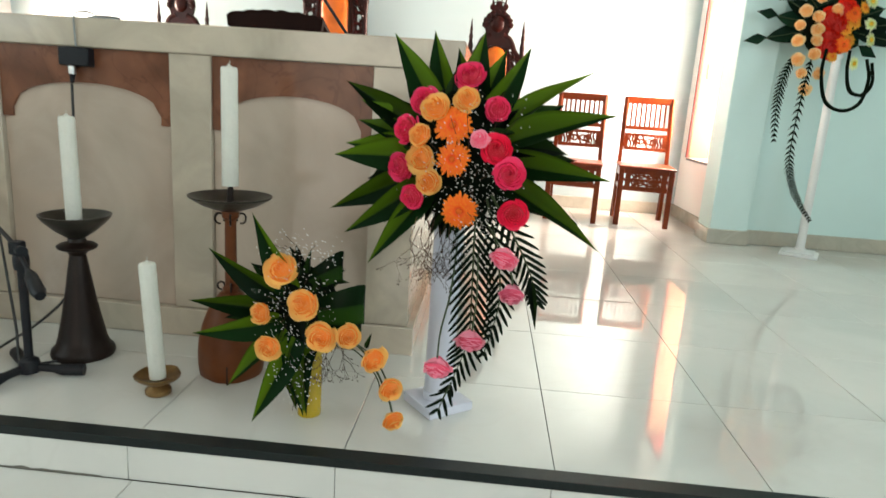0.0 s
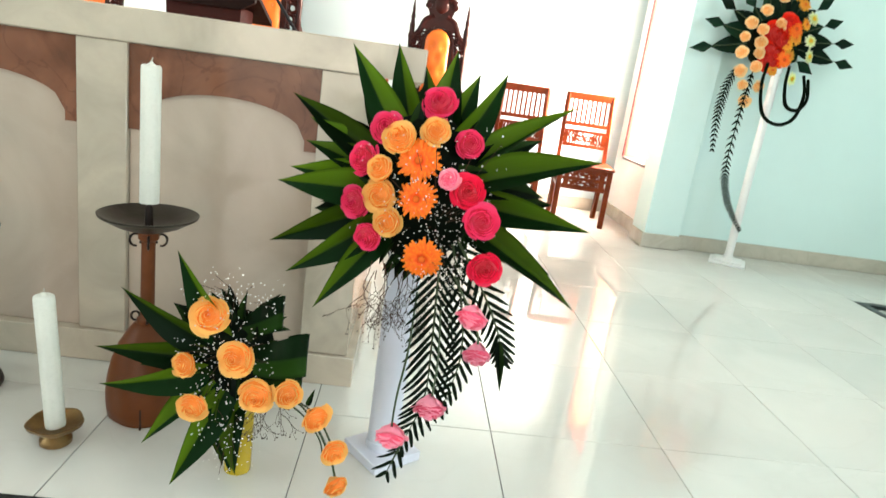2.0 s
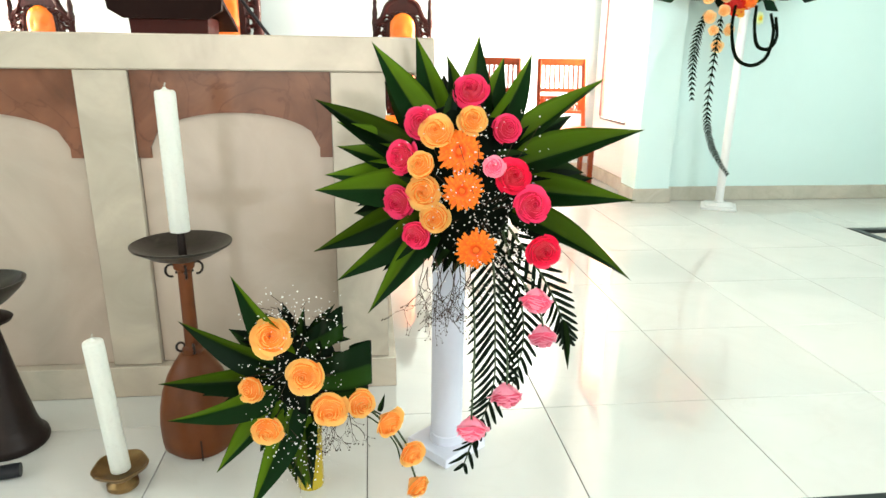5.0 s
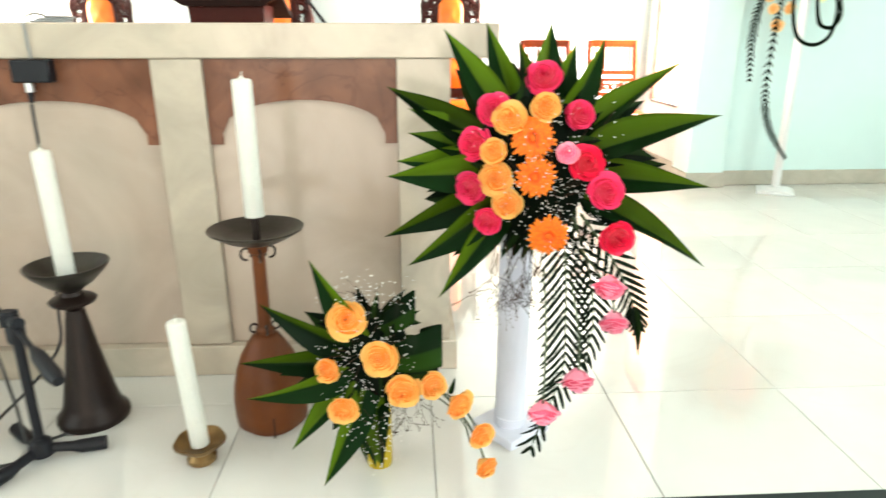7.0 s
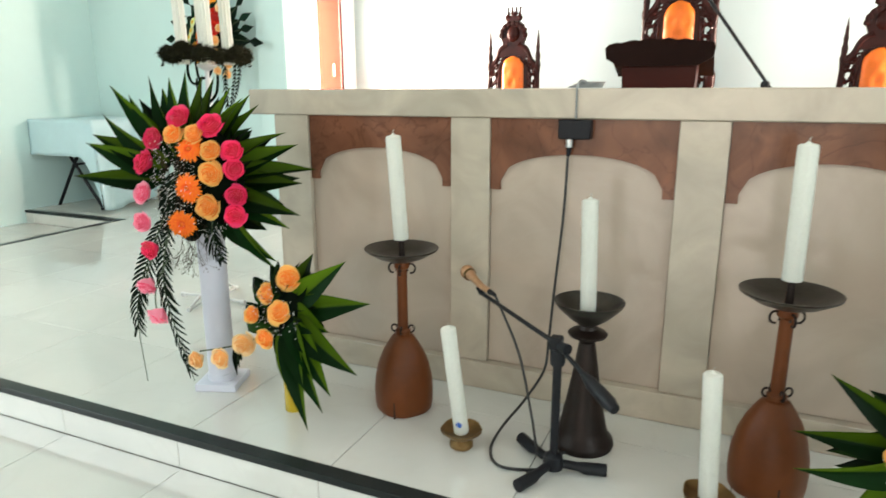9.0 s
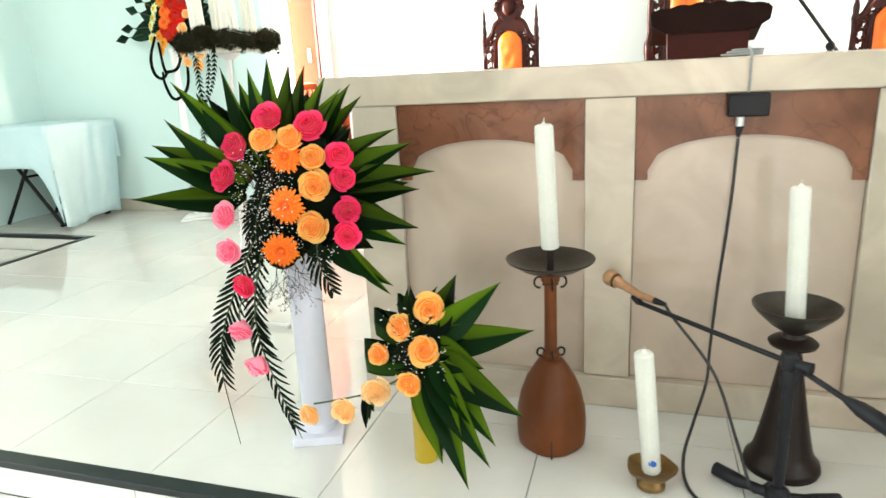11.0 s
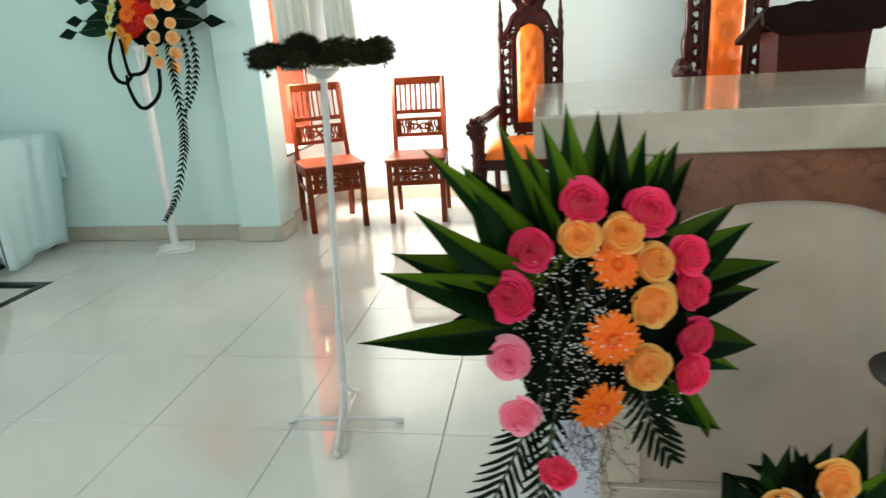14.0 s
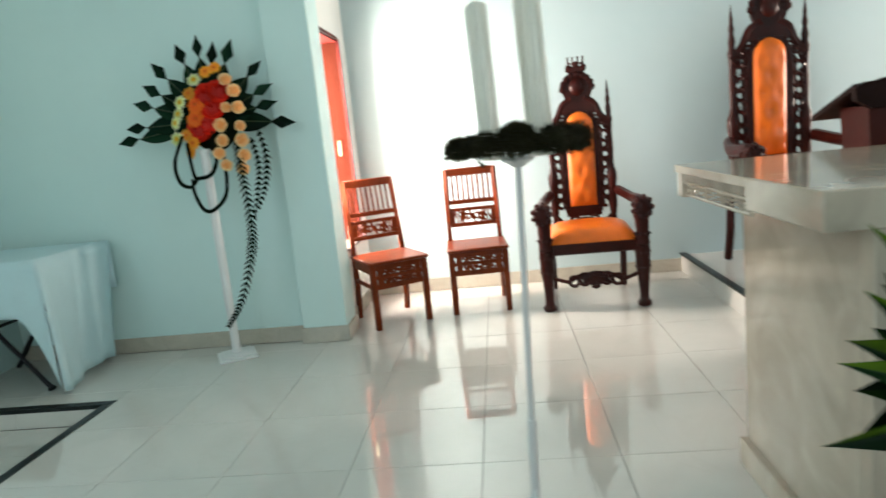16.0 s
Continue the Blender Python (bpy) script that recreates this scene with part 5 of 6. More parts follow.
def sprays(root, centre, spread, count, seed, drop=0.0, label="loose white baby's breath"):
    """Fine branching stems that carry tiny white blossoms."""
    rnd = random.Random(seed)
    stems, dots = bmesh.new(), bmesh.new()
    c = Vector(centre)
    for i in range(count):
        p = c + Vector([max(-1.7, min(1.7, rnd.gauss(0, 1))) * k for k in spread])
        a = c.lerp(p, 0.45) + Vector((0, 0.02, -0.01))
        if i % 6 == 0:
            tube(stems, [a, a.lerp(p, 0.6) + Vector((0, 0, drop)), p], 0.0007, 3)
        for k in range(2):
            q = p + Vector((rnd.gauss(0, 0.008), rnd.gauss(0, 0.006), rnd.gauss(0, 0.008)))
            ball(dots, q, rnd.uniform(0.0009, 0.0023), 1, (1, 1, 0.8))
    tagged(part("blossoms", dots, M_GYP, root, label), kind="stuff")
    tagged(part("sprig", stems, M_TWIG, root), kind="stuff")


def twigs(root, top, n, seed, length=0.16, wide=0.05):
    """Dry branching twigs that hang down."""
    rnd = random.Random(seed)
    bm = bmesh.new()
    def grow(p, d, L, r, depth):
        q = p + d * L
        tube(bm, [p, (p + q) / 2 + Vector((rnd.gauss(0, 0.003), rnd.gauss(0, 0.003), 0)), q], [r, r * 0.85, r * 0.7], 4)
        if depth:
            for _ in range(2 if rnd.random() < 0.75 else 3):
                e = (d + Vector((rnd.gauss(0, 0.55), rnd.gauss(0, 0.4), rnd.gauss(-0.1, 0.25)))).normalized()
                grow(q, e, L * rnd.uniform(0.6, 0.85), r * 0.7, depth - 1)
        else:
            ball(bm, q, 0.0017, 1)
    for i in range(n):
        p = Vector(top) + Vector((rnd.uniform(-wide, wide), rnd.uniform(-0.01, 0.03), rnd.uniform(-0.02, 0.02)))
        grow(p, Vector((rnd.gauss(0, 0.3), rnd.gauss(-0.1, 0.2), -1)).normalized(), length * 0.33, 0.0011, 3)
    tagged(part("twig_spray", bm, M_TWIG, root, "hanging dry brown twigs"), kind="stuff")


def blooms(root, kind, rows, centre, name="rose", down=0, turn=0.0):
    """Blooms at rows of x, y, z and radius; each looks out from the centre, and turned towards the altar's middle."""
    rnd = random.Random(len(rows) * 7 + int(1000 * abs(rows[0][0])))
    for i, (x, y, z, r) in enumerate(rows):
        dx, dz = x - centre[0], z - centre[1]
        n = Vector((dx * 2.6 + turn + rnd.uniform(-0.22, 0.22), -1.0, dz * 2.0 + 0.2 + rnd.uniform(-0.18, 0.2)))
        if i >= len(rows) - down:
            n = Vector((rnd.uniform(-0.3, 0.3), -0.6, -0.7))
        placed(name, kind[i % len(kind)], root, facing((x, y, z), n, r * ((1.12 if i >= len(rows) - down else 1.0) if name == "rose" else 1.06), rnd.uniform(0, 360)))


def fan(root, tips, base, width, seed, inner=0.30, hang=(), second=1.0):
    """A fan of strap leaves towards the tips; each starts part of the way from the base to its tip."""
    rnd = random.Random(seed)
    c = Vector(base)
    for i, p in enumerate(tips):
        t = Vector(p)
        b = c.lerp(t, inner) + Vector((0, rnd.uniform(-0.01, 0.015), 0))
        w = width * rnd.uniform(0.85, 1.15)
        # mirrored by side, so the half painted as lit lies uppermost
        kinds = RLEAVES if t.x - c.x < rnd.uniform(-0.05, 0.05) else LEAVES
        kd = kinds[i % len(kinds)] if i not in hang else kinds[-1]
        placed("leaf", kd, root, reaching(kd, b, t, w, (rnd.uniform(-0.25, 0.25), -1, 0.35), rnd.uniform(-22, 22)))
        # a second leaf behind and between, its shade put into a darker colour
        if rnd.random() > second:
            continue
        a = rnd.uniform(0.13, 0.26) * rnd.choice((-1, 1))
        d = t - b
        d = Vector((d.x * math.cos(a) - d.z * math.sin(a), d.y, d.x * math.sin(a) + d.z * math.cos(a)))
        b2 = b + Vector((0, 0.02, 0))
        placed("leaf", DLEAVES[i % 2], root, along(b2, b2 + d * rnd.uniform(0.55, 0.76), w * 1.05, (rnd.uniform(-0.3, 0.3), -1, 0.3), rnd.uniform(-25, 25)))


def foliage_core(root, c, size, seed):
    """A near-black mass with small dark leaves: the shaded depth behind the blooms as colour."""
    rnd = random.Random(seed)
    part("foam", ball(bmesh.new(), c, 1.0, 3, size), M_FOAM, root, "near-black mass filling the shaded depth behind the blooms")
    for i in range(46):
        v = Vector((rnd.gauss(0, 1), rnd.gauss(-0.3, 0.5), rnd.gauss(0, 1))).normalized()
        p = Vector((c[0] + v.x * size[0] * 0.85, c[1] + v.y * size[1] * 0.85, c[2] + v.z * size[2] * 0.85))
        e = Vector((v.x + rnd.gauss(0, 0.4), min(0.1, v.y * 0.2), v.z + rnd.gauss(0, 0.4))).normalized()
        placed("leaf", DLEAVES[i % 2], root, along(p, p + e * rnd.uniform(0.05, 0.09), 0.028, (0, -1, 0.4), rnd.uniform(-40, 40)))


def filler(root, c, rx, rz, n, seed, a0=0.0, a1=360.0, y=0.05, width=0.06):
    """Short leaves in the shaded tone that close the gaps behind the fan, between the angles a0 and a1."""
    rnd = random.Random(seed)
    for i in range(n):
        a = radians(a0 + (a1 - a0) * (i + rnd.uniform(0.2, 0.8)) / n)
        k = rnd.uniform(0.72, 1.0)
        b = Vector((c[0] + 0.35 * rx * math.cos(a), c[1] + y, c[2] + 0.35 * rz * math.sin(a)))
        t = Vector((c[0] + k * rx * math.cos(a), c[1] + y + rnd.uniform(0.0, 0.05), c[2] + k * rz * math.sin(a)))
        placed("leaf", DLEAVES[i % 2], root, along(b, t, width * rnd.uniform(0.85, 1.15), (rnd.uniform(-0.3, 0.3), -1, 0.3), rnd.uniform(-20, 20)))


def flower_stand(m, h, r, label, foot=0.07, paint=None, stepped=False):
    """A white round column on a square plate."""
    root = thing("flower_stand", m, label, "stand", "white flower columns")
    paint = paint or M_STAND
    b = foot * 0.8
    if stepped:
        part("base", box(boxed(-foot, foot, -foot, foot, 0, 0.014, bev=0.003), -b, b, -b, b, 0.014, 0.026, bev=0.003), paint, root, "square white base plate")
        part("collar", lathe(bmesh.new(), [(b * 0.8, 0.026), (b * 0.7, 0.034), (r * 1.3, 0.036), (r * 1.34, 0.04), (r * 1.2, 0.046), (r * 1.02, 0.052)], 28), paint, root)
    else:
        part("base", boxed(-foot, foot, -foot, foot, 0, 0.026, bev=0.002), paint, root, "square white base block")
        part("collar", lathe(bmesh.new(), [(r * 1.07, 0.026), (r * 1.08, 0.030), (r * 1.06, 0.048), (r, 0.050)], 28), paint, root)
    part("column", lathe(bmesh.new(), [(r, 0.046), (r, h - 0.03)], 28), paint, root)
    part("capital", lathe(bmesh.new(), [(r, h - 0.03), (r * 1.3, h - 0.015), (r * 1.3, h)], 28), paint, root)
    return root


# large arrangement beside the altar's right end
flower_stand(pose(0.200, 0.268, 0, 0, 0, 38), 0.56, 0.039, "white round flower column on a square plate")
big = thing("flower_arrangement", pose(0, 0, 0), "large arrangement of pink and peach roses with striped leaves", "flowers")
foliage_core(big, (0.215, 0.20, 0.70), (0.125, 0.055, 0.165), 3)
fan(big, [(0.029, 0.290, 0.982), (0.126, 0.335, 0.998), (0.256, 0.262, 0.998), (0.369, 0.250, 0.966), (0.524, 0.205, 0.916), (0.566, 0.088, 0.818), (0.570, 0.105, 0.670), (0.550, 0.045, 0.515), (-0.098, 0.323, 0.860), (-0.052, 0.265, 0.764), (-0.078, 0.245, 0.705), (-0.100, 0.222, 0.676), (-0.107, 0.220, 0.539), (-0.056, 0.160, 0.491), (0.010, 0.138, 0.423), (0.190, 0.300, 0.958), (-0.050, 0.285, 0.815), (0.310, 0.255, 0.955)],
    (0.216, 0.190, 0.695), 0.074, 11, hang=(7,))
filler(big, (0.205, 0.205, 0.695), 0.235, 0.225, 22, 12, 75, 262)
filler(big, (0.225, 0.19, 0.695), 0.255, 0.215, 12, 13, -62, 75)
blooms(big, ROSES["pink"], [(0.227, 0.178, 0.888, 0.037), (0.126, 0.168, 0.824, 0.036), (0.299, 0.143, 0.815, 0.034), (0.083, 0.165, 0.754, 0.036), (0.077, 0.145, 0.664, 0.036), (0.112, 0.125, 0.597, 0.034), (0.336, 0.050, 0.676, 0.036)], (0.21, 0.70), turn=-0.25)
blooms(big, ROSES["crimson"], [(0.303, 0.085, 0.727, 0.036), (0.350, 0.002, 0.596, 0.034)], (0.21, 0.70), turn=-0.25)
blooms(big, ROSES["pale"], [(0.262, 0.085, 0.747, 0.022), (0.337, -0.006, 0.492, 0.030), (0.363, 0.019, 0.405, 0.030), (0.279, -0.047, 0.310, 0.030), (0.209, -0.053, 0.243, 0.030)], (0.25, 0.70), down=4, turn=-0.25)
blooms(big, ROSES["peach"], [(0.153, 0.135, 0.810, 0.035), (0.226, 0.132, 0.834, 0.031), (0.121, 0.130, 0.744, 0.032), (0.126, 0.122, 0.690, 0.035), (0.148, 0.112, 0.636, 0.033)], (0.21, 0.70), turn=-0.25)
blooms(big, DAISY, [(0.199, 0.121, 0.771, 0.046), (0.204, 0.105, 0.695, 0.042), (0.229, 0.070, 0.582, 0.043)], (0.21, 0.70), "daisy", turn=-0.25)
palm(big, [(0.268, 0.12, 0.600), (0.269, 0.07, 0.510), (0.273, 0.06, 0.395), (0.272, 0.06, 0.274), (0.236, 0.07, 0.149)], 0.098, 23)
palm(big, [(0.300, 0.10, 0.620), (0.358, 0.05, 0.537), (0.402, 0.05, 0.454), (0.425, 0.05, 0.385)], 0.068, 14)
palm(big, [(0.290, 0.11, 0.610), (0.326, 0.085, 0.482), (0.339, 0.085, 0.365), (0.313, 0.085, 0.235)], 0.070, 17)
palm(big, [(0.240, 0.07, 0.160), (0.226, 0.065, 0.125), (0.212, 0.06, 0.085)], 0.055, 3)
placed("leaf", DLEAVES[0], big, along((0.405, 0.03, 0.44), (0.425, 0.02, 0.325), 0.018))
part("stem", tube(bmesh.new(), bez((0.23, 0.10, 0.50), (0.225, 0.03, 0.40), (0.212, -0.04, 0.33), (0.209, -0.05, 0.265)), 0.0022, 6), M_STEM, big)
part("stem", tube(bmesh.new(), bez((0.30, 0.08, 0.55), (0.335, 0.04, 0.50), (0.36, 0.03, 0.45), (0.363, 0.022, 0.42)), 0.0022, 6), M_STEM, big)
part("stem", tube(bmesh.new(), bez((0.28, 0.08, 0.50), (0.285, 0.0, 0.40), (0.280, -0.04, 0.325)), 0.0022, 6), M_STEM, big)
sprays(big, (0.250, 0.105, 0.655), (0.065, 0.015, 0.10), 200, 4)
sprays(big, (0.29, 0.07, 0.55), (0.035, 0.015, 0.05), 90, 5)
sprays(big, (0.205, 0.150, 0.69), (0.07, 0.012, 0.09), 45, 7)
twigs(big, (0.185, 0.12, 0.54), 15, 6, 0.17, 0.06)


def folded_leaf(root, a, b, width, y):
    """A broad strap leaf that runs from a to b (x, z) and curls back on itself."""
    bm = bmesh.new()
    uvl = bm.loops.layers.uv.new("UVMap")
    dx, dz = b[0] - a[0], b[1] - a[1]
    def fn(u, v):
        if v < 0.6:
            t, back, yy = v / 0.6, 0.0, 0.0
            yy = -0.012 * math.sin(math.pi * t)
        else:
            q = (v - 0.6) / 0.4
            t, back, yy = 1.0, q, 0.0
            t = 1.0 + 0.10 * math.sin(math.pi * min(1, q * 1.4)) - 0.45 * max(0, q - 0.25)
            yy = 0.03 * math.sin(0.5 * math.pi * q) + 0.012 * q
        w = width * (0.55 + 0.45 * math.sin(0.5 * math.pi * min(1, 1.6 * v)))
        return (a[0] + dx * t, y + yy + 0.006 * abs(2 * u - 1), a[1] + dz * min(t, 1.0) - 0.02 * back + (u - 0.5) * w)
    petal(bm, uvl, fn, 6, 18)
    placed("folded_leaf", finish("folded_leaf", bm, [M_FOLDLEAF]), root, Matrix.Identity(4), "broad dark green leaf folded back")


# small vase arrangement beside it
def glass_vase(m, h, r):
    root = thing("vase", m, "slim yellow-green glass cylinder vase on the floor", "vase", "glass vases")
    part("glass", lathe(bmesh.new(), [(r * 0.96, 0), (r, 0.004), (r, h), (r * 0.9, h), (r * 0.88, 0.02), (r * 0.2, 0.016)], 28), M_VASE, root)
    return root


v1 = glass_vase(pose(-0.130, 0.150, 0), 0.20, 0.031)
copy_thing(v1, pose(-1.788, 0.222, 0))
sm = thing("flower_arrangement", pose(0, 0, 0), "small arrangement of peach roses and dark leaves in a vase", "flowers")
foliage_core(sm, (-0.13, 0.115, 0.31), (0.075, 0.05, 0.10), 8)
fan(sm, [(-0.254, 0.07, 0.540), (-0.362, 0.07, 0.448), (-0.414, 0.07, 0.312), (-0.408, 0.07, 0.228), (-0.318, 0.07, 0.095), (-0.250, 0.05, 0.012), (-0.200, 0.07, 0.10), (-0.120, 0.095, 0.020)], (-0.13, 0.11, 0.29), 0.066, 21, inner=0.2, second=0.6)
placed("leaf", LEAVES[0], sm, along((-0.150, 0.10, 0.26), (-0.138, 0.100, 0.004), 0.072))
placed("leaf", RLEAVES[2], sm, along((-0.165, 0.11, 0.24), (-0.160, 0.104, 0.010), 0.060))
folded_leaf(sm, (-0.12, 0.385), (-0.046, 0.425), 0.075, 0.08)
folded_leaf(sm, (-0.11, 0.310), (0.008, 0.335), 0.100, 0.075)
folded_leaf(sm, (-0.11, 0.27), (0.0, 0.272), 0.07, 0.09)
blooms(sm, ROSES["peach"], [(-0.183, 0.058, 0.413, 0.040), (-0.115, 0.013, 0.345, 0.039), (-0.229, 0.050, 0.300, 0.031), (-0.192, 0.0, 0.234, 0.032), (-0.069, 0.006, 0.270, 0.038), (-0.006, 0.022, 0.273, 0.034), (0.054, 0.050, 0.206, 0.033), (0.099, 0.024, 0.147, 0.030), (0.111, 0.02, 0.068, 0.030)], (-0.12, 0.30))
part("stem", tube(bmesh.new(), bez((-0.10, 0.08, 0.27), (-0.002, 0.05, 0.250), (0.048, 0.06, 0.192), (0.09, 0.04, 0.125), (0.108, 0.03, 0.075)), 0.0026, 6), M_STEM, sm)
part("stem", tube(bmesh.new(), bez((-0.09, 0.08, 0.24), (0.0, 0.06, 0.242), (0.055, 0.065, 0.20), (0.10, 0.035, 0.14)), 0.0022, 6), M_STEM, sm)
part("stem", tube(bmesh.new(), bez((-0.08, 0.08, 0.25), (0.01, 0.05, 0.225), (0.06, 0.05, 0.165), (0.075, 0.045, 0.115)), 0.0018, 6), M_STEM, sm)
placed("leaf", DLEAVES[1], sm, along((0.03, 0.055, 0.235), (0.042, 0.05, 0.275), 0.012))
placed("leaf", DLEAVES[0], sm, along((0.085, 0.035, 0.16), (0.076, 0.03, 0.11), 0.012))
sprays(sm, (-0.150, 0.055, 0.34), (0.055, 0.015, 0.075), 130, 14)
sprays(sm, (-0.135, 0.045, 0.17), (0.035, 0.015, 0.06), 70, 15)
sprays(sm, (-0.14, 0.09, 0.45), (0.055, 0.015, 0.025), 50, 17)
twigs(sm, (-0.06, 0.09, 0.23), 6, 16, 0.13, 0.02)

# large arrangement beside the altar's left end
flower_stand(pose(-2.130, 0.274, 0, 0, 0, 20), 0.56, 0.045, "white round flower column on a square plate")
bl = thing("flower_arrangement", pose(0, 0, 0), "large arrangement of pink and peach roses with a wide leaf fan", "flowers")
foliage_core(bl, (-2.09, 0.25, 0.72), (0.135, 0.06, 0.165), 5)
fan(bl, [(-2.255, 0.204, 1.043), (-2.215, 0.217, 1.005), (-2.151, 0.254, 1.06), (-2.066, 0.289, 1.041), (-2.021, 0.304, 1.008), (-1.986, 0.315, 0.976), (-1.939, 0.333, 0.955), (-1.856, 0.358, 0.868), (-1.825, 0.366, 0.831), (-1.768, 0.38, 0.753), (-1.807, 0.356, 0.71), (-1.807, 0.341, 0.608), (-1.839, 0.32, 0.567), (-1.87, 0.29, 0.462), (-2.364, 0.151, 1.013), (-2.383, 0.129, 0.927), (-2.412, 0.107, 0.864), (-2.43, 0.094, 0.838), (-2.465, 0.064, 0.736), (-2.19, 0.225, 1.04), (-2.10, 0.27, 1.045), (-2.31, 0.17, 0.985), (-1.965, 0.325, 0.985)],
    (-2.12, 0.225, 0.71), 0.074, 31, hang=(13,))
blooms(bl, ROSES["pink"], [(-2.125, 0.178, 0.92, 0.036), (-2.028, 0.204, 0.898, 0.04), (-2.206, 0.146, 0.854, 0.039), (-2.239, 0.127, 0.783, 0.038), (-1.959, 0.216, 0.821, 0.035), (-1.953, 0.211, 0.765, 0.036), (-1.945, 0.203, 0.683, 0.033), (-1.949, 0.195, 0.624, 0.035), (-2.170, 0.057, 0.525, 0.034)], (-2.08, 0.74), turn=0.25)
blooms(bl, ROSES["pale"], [(-2.241, 0.115, 0.687, 0.034), (-2.226, 0.090, 0.600, 0.033), (-2.196, 0.055, 0.404, 0.031), (-2.161, 0.050, 0.313, 0.031)], (-2.10, 0.70), down=2, turn=0.25)
blooms(bl, ROSES["peach"], [(-2.133, 0.158, 0.87, 0.032), (-2.069, 0.177, 0.871, 0.034), (-2.018, 0.186, 0.82, 0.036), (-2.016, 0.178, 0.75, 0.038), (-2.027, 0.163, 0.65, 0.040)], (-2.08, 0.74), turn=0.25)
blooms(bl, DAISY, [(-2.078, 0.165, 0.824, 0.041), (-2.083, 0.149, 0.707, 0.046), (-2.1, 0.131, 0.597, 0.045)], (-2.08, 0.73), "daisy", turn=0.25)
palm(bl, [(-2.19, 0.15, 0.61), (-2.235, 0.13, 0.51), (-2.285, 0.115, 0.39), (-2.302, 0.10, 0.27), (-2.26, 0.075, 0.07)], 0.075, 28, upto=0.78)
palm(bl, [(-2.17, 0.15, 0.58), (-2.19, 0.125, 0.46), (-2.186, 0.12, 0.35), (-2.138, 0.115, 0.20), (-2.094, 0.113, 0.085)], 0.065, 26, upto=0.92)
part("stem", tube(bmesh.new(), bez((-2.17, 0.14, 0.55), (-2.20, 0.08, 0.47), (-2.196, 0.06, 0.415)), 0.0022, 6), M_STEM, bl)
part("stem", tube(bmesh.new(), bez((-2.17, 0.14, 0.50), (-2.18, 0.08, 0.40), (-2.163, 0.055, 0.325)), 0.0022, 6), M_STEM, bl)
sprays(bl, (-2.15, 0.150, 0.71), (0.05, 0.012, 0.075), 260, 24)
sprays(bl, (-2.165, 0.140, 0.54), (0.03, 0.01, 0.05), 50, 25)
# near-black body that paints in the shaded gap
part("foam", ball(bmesh.new(), (-2.155, 0.215, 0.64), 1.0, 3, (0.075, 0.035, 0.12)), M_FOAM, bl, "near-black mass filling the shaded depth behind the blooms")
palm(bl, [(-2.13, 0.165, 0.76), (-2.17, 0.155, 0.68), (-2.185, 0.15, 0.58)], 0.075, 16)
sprays(bl, (-2.03, 0.17, 0.58), (0.03, 0.01, 0.03), 24, 27)
twigs(bl, (-2.11, 0.17, 0.56), 10, 26, 0.13)
palm(bl, [(-2.03, 0.19, 0.62), (-2.02, 0.17, 0.56), (-1.985, 0.16, 0.49)], 0.07, 9)
placed("leaf", LEAVES[3], bl, along((-1.97, 0.22, 0.60), (-1.86, 0.24, 0.42), 0.03, (0.2, -1, 0.2)))

sl = thing("flower_arrangement", pose(0, 0, 0), "small arrangement of peach roses trailing from a yellow vase", "flowers")
foliage_core(sl, (-1.765, 0.19, 0.35), (0.07, 0.05, 0.10), 9)
fan(sl, [(-1.674, 0.205, 0.532), (-1.566, 0.210, 0.517), (-1.487, 0.210, 0.398), (-1.503, 0.155, 0.193), (-1.565, 0.10, 0.140), (-1.628, 0.070, 0.030), (-1.573, 0.070, 0.100), (-1.60, 0.16, 0.31), (-1.722, 0.16, 0.03)], (-1.755, 0.17, 0.355), 0.086, 41, inner=0.15, second=0.4)
folded_leaf(sl, (-1.79, 0.36), (-1.885, 0.405), 0.075, 0.175)
folded_leaf(sl, (-1.79, 0.30), (-1.915, 0.31), 0.095, 0.17)
folded_leaf(sl, (-1.78, 0.39), (-1.825, 0.445), 0.07, 0.185)
blooms(sl, ROSES["peach"], [(-1.729, 0.150, 0.460, 0.037), (-1.807, 0.142, 0.409, 0.034), (-1.868, 0.140, 0.334, 0.031), (-1.733, 0.100, 0.374, 0.036), (-1.764, 0.069, 0.295, 0.032)], (-1.76, 0.37))
blooms(sl, ROSES["cream"], [(-1.858, 0.086, 0.257, 0.036), (-1.945, 0.075, 0.201, 0.034), (-2.043, 0.074, 0.181, 0.032)], (-1.80, 0.38), turn=0.3)
part("stem", tube(bmesh.new(), bez((-1.77, 0.14, 0.30), (-1.86, 0.09, 0.262), (-1.94, 0.085, 0.235), (-2.03, 0.085, 0.21)), 0.0026, 6), M_STEM, sl)
for x, z in ((-1.88, 0.20), (-1.865, 0.225), (-1.895, 0.17)):
    placed("leaf", DLEAVES[0], sl, along((-1.88, 0.085, 0.25), (x, 0.08, z - 0.02), 0.025))
sprays(sl, (-1.77, 0.12, 0.37), (0.045, 0.015, 0.06), 70, 34)


